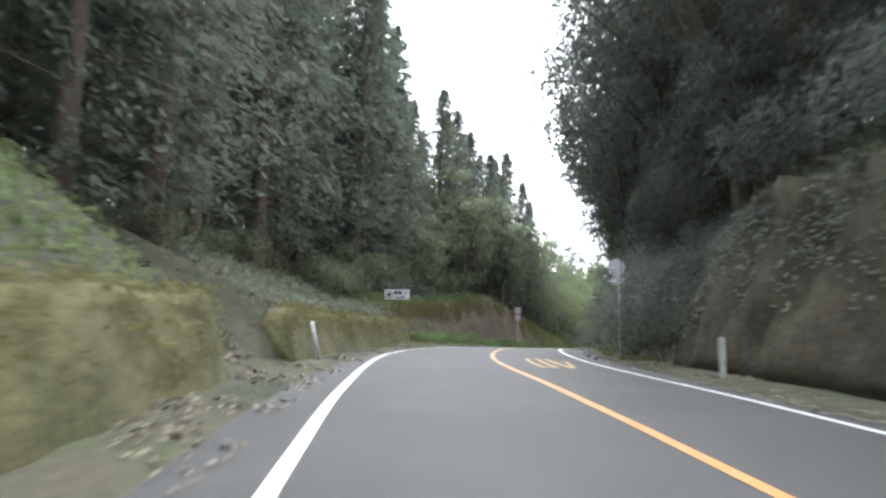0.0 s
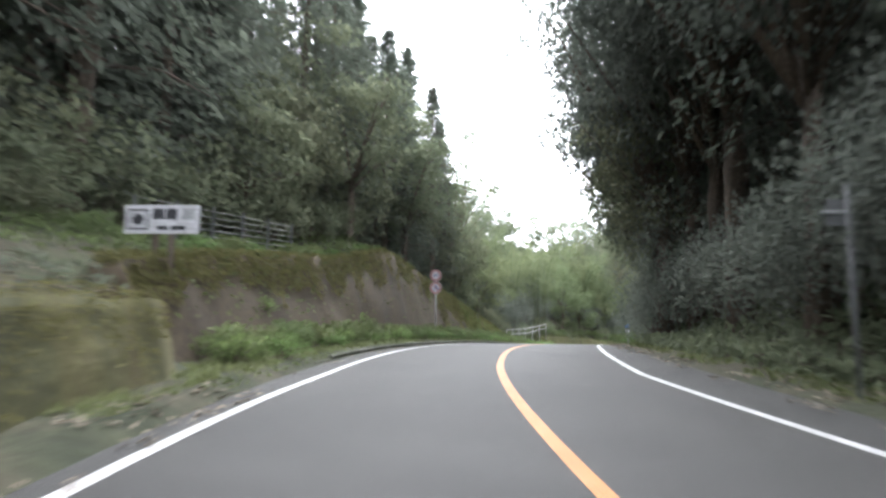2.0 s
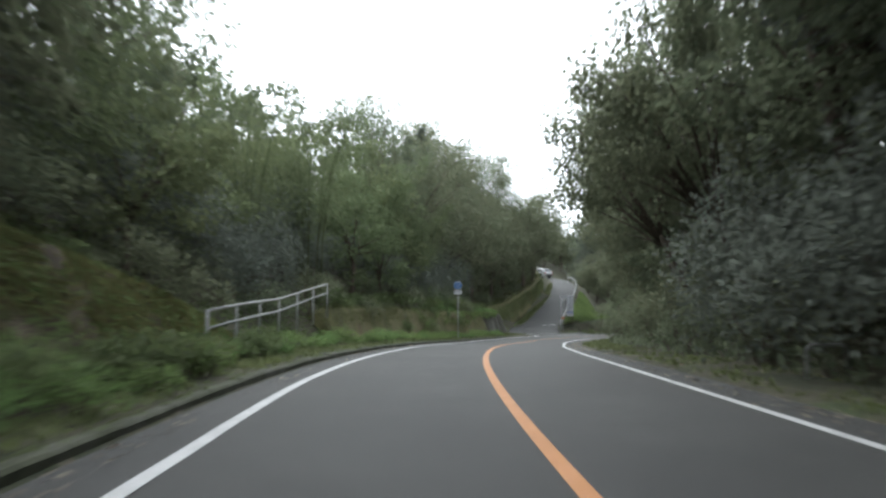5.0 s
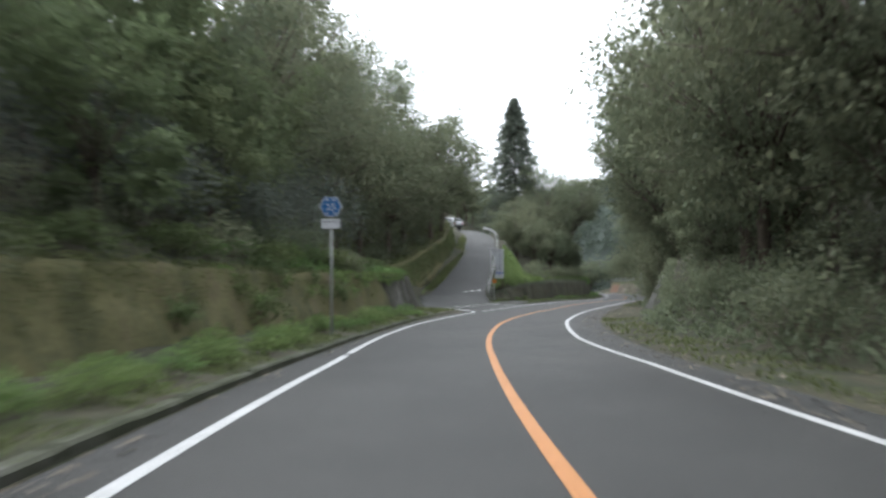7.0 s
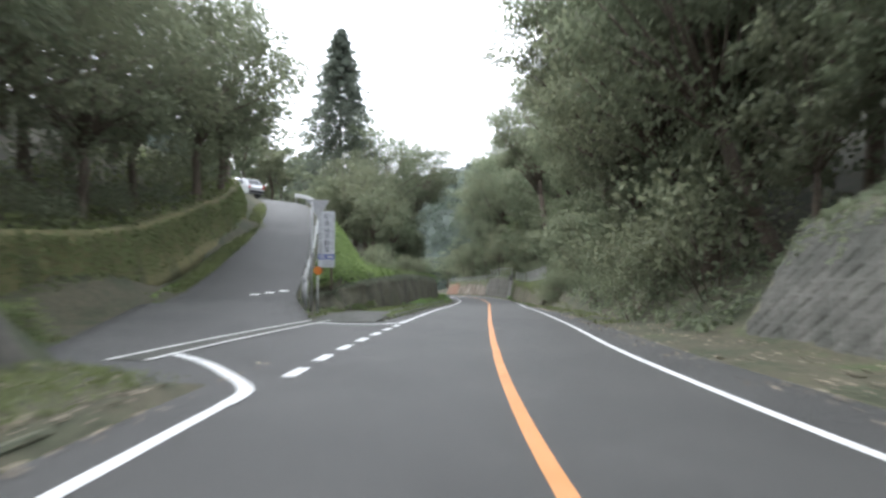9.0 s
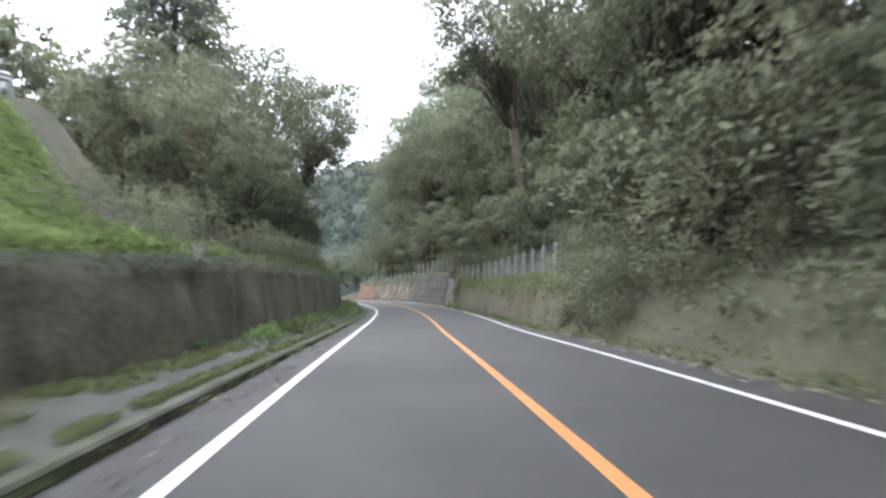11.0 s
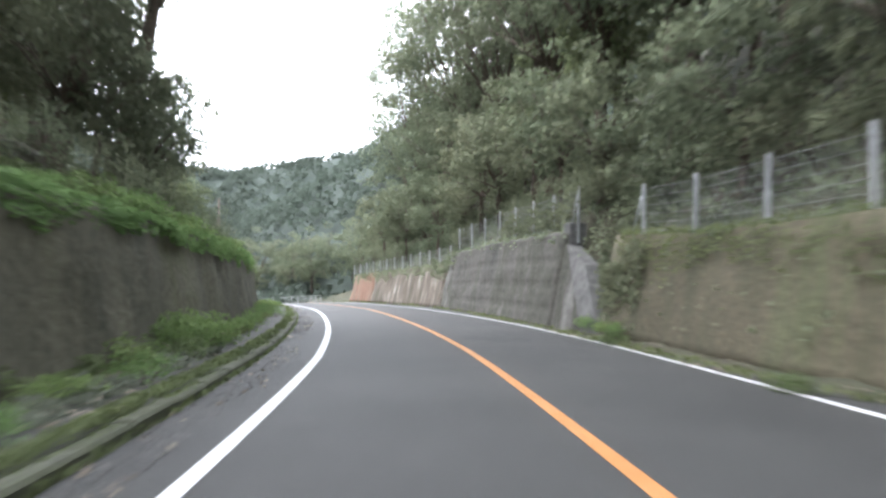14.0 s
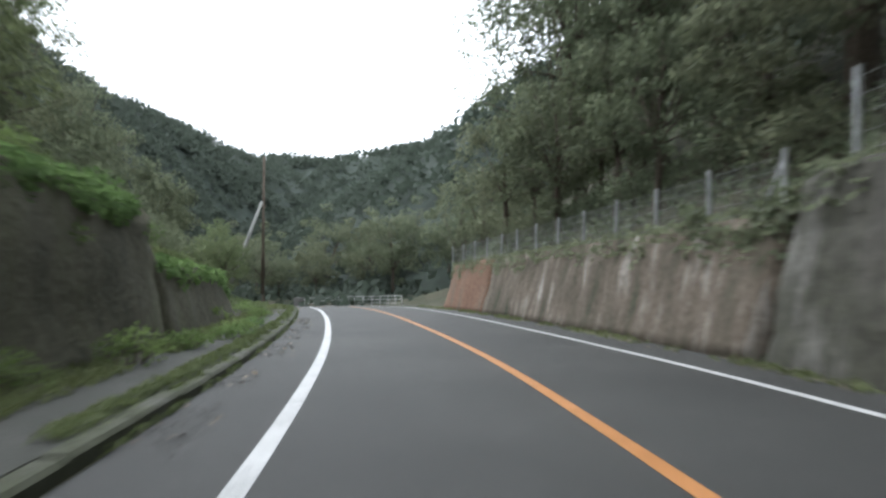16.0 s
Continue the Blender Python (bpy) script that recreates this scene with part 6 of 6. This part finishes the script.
# bank wall on the left of the side road
def side_bank():
    verts, faces = [], []
    ks = np.linspace(0, len(BANK) - 1.001, 90)
    rows = 7
    tall = lambda k: float(np.interp(k, [0, 2, 3, 6, 9, 12], [1.9, 1.9, 2.4, 2.3, 2.0, 1.2]))  # noqa: E731
    for k in ks:
        h = tall(k)
        for r in range(rows):
            t = r / (rows - 1)
            q = bank_at(k, 0, 0)
            verts.append(bank_at(k, 0.1 + 0.75 * t + 0.16 * hash_noise(q.x, q.y, t * h, 0.9), -0.25 + (h + 0.25) * t))
        verts += [bank_at(k, 1.9, h), bank_at(k, 1.9, -0.3)]
    w = rows + 2
    for i in range(len(ks) - 1):
        for j in range(w):
            a, b = i * w + j, i * w + (j + 1) % w
            faces.append((a, a + w, b + w, b))
    n = len(ks)
    faces += [tuple(range(w)), tuple(range((n - 1) * w, n * w))[::-1]]
    ob = part("retaining_wall_12", mesh_from("retaining_wall_12", verts, faces, True), MOSS_WALL)
    tagged(ob, "mossy bank wall along the side road", "wall", kind="structure")
    rng = np.random.default_rng(77)
    cs, ws = [], []
    for k in rng.uniform(0, len(BANK) - 1.01, 12000):
        t = rng.uniform(0.05, 1.0) ** 0.6
        cs.append(tuple(bank_at(k, 0.05 + 0.75 * t + (rng.uniform(0, 1.6) if t > 0.92 else 0), tall(k) * t + rng.uniform(0, 0.15))))
        n = bank_at(k, -1, 0) - bank_at(k, 0, 0)
        ws.append((n.x * 0.6, n.y * 0.6, -0.6 + rng.uniform(0, 0.8)))
    ob = part("crest_grass", leaf_mesh("crest_grass", leaves(cs, ws, 0.26, 0.05, rng), np.array(ws) + np.array([0, 0, 0.9])), GRASS_LEAF)
    tagged(ob, "green growth covering the side road's bank", "plants", kind="stuff")
    cs = []
    for k, o in zip(rng.uniform(0, len(BANK) - 1.01, 9000), rng.uniform(1.0, 9.0, 9000)):
        p = bank_at(k, o, 0)
        cs.append((p.x, p.y, p.z + tall(k) + 0.3 * max(0.0, o - 1.6) + rng.uniform(-0.1, 0.4)))
    ob = part("undergrowth", leaf_mesh("undergrowth", leaves(cs, rng.normal(0, 1, (len(cs), 3)) + np.array([0, 0, 0.5]), 0.3, 0.12, rng), np.tile([0, 0, 1.0], (len(cs), 1))), FERN_LEAF)
    tagged(ob, "low plants above the side road's bank", "plants", kind="stuff")
    cs = []
    for k, o in zip(rng.uniform(2.3, 9.4, 9000), rng.uniform(-0.15, 0.75, 9000)):
        cs.append(tuple(side_at(k, -lerp(SIDE_HALF, k) - o, 0.06 + rng.uniform(0, 0.1))))
    ob = part("grass", leaf_mesh("grass", leaves(cs, rng.normal(0, 1, (len(cs), 3)) * np.array([1, 1, 0.3]) + np.array([0, 0, 1.0]), 0.17, 0.035, rng), np.tile([0, 0, 1.0], (len(cs), 1))), GRASS_LEAF)
    tagged(ob, "short yellow-green grass on the side road's verge", "plants", kind="stuff")
    strip = side_strip("verge", 2.6, 9.5, -0.5, -0.02, 0.05, GRASS_GROUND, 0.2)
    tagged(strip, "yellow-green grass verge of the side road", "verge", kind="structure")


def bank_trees():
    """Large trees on the side road's bank, their branches over it."""
    def stand_at(kinds, k, off, scale):
        p = bank_at(k + 2, off, 0)
        c = plant(kinds, 125, -15, scale, "mixed wood")
        c.location = (p.x, p.y, p.z + 1.8 + 0.3 * max(0.0, off - 1.6))
    for k in (0.2, 1.4, 2.6, 3.7, 4.8, 5.8, 6.7, 7.5):
        stand_at(BIG[:2], k, (1.6 if k > 5 else 3.0) + rnd.uniform(-0.3, 0.3), 1.0)
    for k in (0.6, 2.0, 3.3, 4.5, 5.6, 6.6):
        stand_at(HIGH, k, 7.5 + rnd.uniform(-0.6, 0.6), 1.05)
    for k in (0.4, 1.6, 2.8, 4.0, 5.2, 6.4):
        stand_at(BACKS, k, 13.0, 1.0)
    for k in np.arange(0.1, 8.5, 0.42):
        stand_at(SHRUBS, k, 2.3 + rnd.uniform(0, 1.2), 0.8)


bank_trees()
drop_unused(DARK_SHRUBS + DARKS + CEDARS + BROADS + BIG + HIGH + BACKS + LIGHTS + BAMBOOS + SHRUBS + FERNS + WEEDS + OVERHANG + LEANERS)
GRASS_GROUND = material("grassy_soil", [(0.055, 0.068, 0.026), (0.085, 0.1, 0.036), (0.12, 0.125, 0.055)], 2.0, 0.95, 0.8, 14)
side_bank()


# weedy wedge between the two roads
def wedge_cover():
    rng = np.random.default_rng(91)
    cs = []
    while len(cs) < 17000:
        s, u = rng.uniform(132, 153), rng.uniform(-12.5, -5.8)
        p = at(s, u)
        d = side_near(p.x, p.y)[0]
        if d < 2.5 or u > lerp(L_FOOT, s) - 0.45 or (s < 138 and rng.uniform() < 0.7):
            continue
        cs.append((p.x, p.y, ground_z(s, u, p) + rng.uniform(0, 0.35)))
    ob = part("weeds", leaf_mesh("weeds", leaves(cs, rng.normal(0, 1, (len(cs), 3)) * np.array([1, 1, 0.3]) + np.array([0, 0, 0.6]), 0.13, 0.08, rng), np.tile([0, 0, 1.0], (len(cs), 1))), WEED_LEAF)
    tagged(ob, "bright green creeping weeds on the wedge of ground", "plants", kind="stuff")


wedge_cover()


# ---- far hills and their woods ----
def ridge(name, label, pts, width, seed, crowns, size, fine=20, leaf=0.75):
    """A long wooded hill along a line of crest points (x, y, z)."""
    rng = np.random.default_rng(seed)
    n, m = 60, 22
    verts, faces = [], []
    crest = np.array(pts, float)
    t = np.linspace(0, len(pts) - 1, n)
    line = np.stack([np.interp(t, range(len(pts)), crest[:, j]) for j in range(3)], 1)
    hgt = np.empty((n, m))
    for i in range(n):
        d = line[min(i + 1, n - 1)] - line[max(i - 1, 0)]
        nn = np.array([d[1], -d[0], 0])
        nn /= np.linalg.norm(nn)
        for j in range(m):
            f = j / (m - 1) * 2 - 1
            k = 0.5 * (1 + math.cos(math.pi * f)) ** 1.0
            q = line[i] + nn * f * width
            z = -9 + (line[i][2] + 9) * k + 3.0 * hash_noise(q[0], q[1], seed, 0.02) * k + 1.2 * hash_noise(q[0], q[1], seed, 0.09)
            verts.append(Vector((q[0], q[1], z)))
    for i in range(n - 1):
        for j in range(m - 1):
            a = i * m + j
            faces.append((a, a + 1, a + m + 1, a + m))
    ob = part(name, mesh_from(name, verts, faces, True), HILL)
    tagged(ob, label, "hill", kind="structure")
    V = np.array([tuple(v) for v in verts]).reshape(n, m, 3)
    cs, ws = [], []
    for _ in range(crowns):
        i, j = rng.uniform(0, n - 1.01), rng.uniform(0, m - 1.01)
        a, b = int(i), int(j)
        fi, fj = i - a, j - b
        p = V[a, b] * (1 - fi) * (1 - fj) + V[a + 1, b] * fi * (1 - fj) + V[a, b + 1] * (1 - fi) * fj + V[a + 1, b + 1] * fi * fj
        r = size * rng.uniform(0.6, 1.3)
        dd, pp = ball(rng, fine, 0.7)
        pp[:, 2] = np.abs(pp[:, 2]) * 0.8
        cs.append(p + pp * r)
        ws.append(dd + np.array([0, 0, -0.3]))
    # Normals mostly upward flatten the shading, as haze would.
    ob = part("far_woods", leaf_mesh("far_woods", leaves(np.concatenate(cs), np.concatenate(ws), size * leaf, size * leaf * 0.65, rng, 0.4), np.concatenate(ws) * 0.5 + np.array([0, 0, 1.0])), HAZED_LEAF)
    tagged(ob, "distant dark green woods on the hillside, toned for haze", "woods", kind="stuff")


ridge("far_hill", "long wooded mountain ridge in the distance", [(470.1, 161.4, 66), (402.7, 263.2, 62), (335.1, 355.0, 36), (276.4, 406.6, 34), (197.2, 438.7, 50), (97.5, 451.3, 62)], 130, 501, 5200, 4.2, 26, 0.42)
ridge("near_hill", "wooded hillside beyond the bend", [(118.0, 240.0, 38), (147.6, 247.5, 33), (165.9, 259.7, 28.5), (182.0, 270.1, 26), (199.9, 278.3, 23.5), (215.9, 286.1, 23), (251.9, 303.2, 22), (281.3, 306.7, 13)], 42, 502, 2600, 2.8, 40, 0.34)
ridge("right_hill", "wooded hillside on the right beyond the bend", [(183.8, 118.9, 36), (199.9, 158.5, 30), (216.1, 203.1, 18), (237.2, 247.6, 8)], 45, 503, 1800, 2.8, 44, 0.32)


# ---- stones of the rough wall ----
def stone_pieces():
    rng = random.Random(31)
    wall_ob = bpy.data.objects["stone_wall"]
    kinds = []
    for i in range(7):
        bm = bmesh.new()
        w, h = rng.uniform(0.42, 0.46), rng.uniform(0.42, 0.46)
        front = [bm.verts.new((x * w / 2 * rng.uniform(0.72, 0.9), -0.09 * rng.uniform(0.6, 1.2), z * h / 2 * rng.uniform(0.72, 0.9))) for x, z in ((-1, -1), (1, -1), (1, 1), (-1, 1))]
        back = [bm.verts.new((x * w / 2, 0.03, z * h / 2)) for x, z in ((-1, -1), (1, -1), (1, 1), (-1, 1))]
        mid = bm.verts.new((0.02, -0.12, 0.01))
        for a in range(4):
            b = (a + 1) % 4
            bm.faces.new((front[a], front[b], mid))
            bm.faces.new((back[a], back[b], front[b], front[a]))
        me = bpy.data.meshes.new("stone")
        bm.to_mesh(me)
        bm.free()
        me.materials.append(STONE)
        kinds.append(me)
    for r in range(12):
        for c in range(25):
            s = 109.1 + c * 0.64 + (0.32 if r % 2 else 0)
            f, h, ln = lerp(R_FOOT, s), lerp(R_WALL, s), lerp(R_LEAN, s)
            t = (0.22 + r * 0.32) / math.hypot(h, ln)
            if t > 0.93:
                continue
            p = at(s, f + ln * t - 0.02, h * t)
            ob = new("stone", kinds[rng.randrange(7)])
            ob.parent = wall_ob
            ob.matrix_basis = pose(p.x, p.y, p.z, 0, 0, heading(s) - 90) @ pose(0, 0, 0, -math.degrees(math.atan2(ln, h))) @ pose(0, 0, 0, 0, 45 + rng.uniform(-4, 4), 0) @ Matrix.Diagonal((1.0, rng.uniform(0.25, 0.4), 1.0, 1))


stone_pieces()
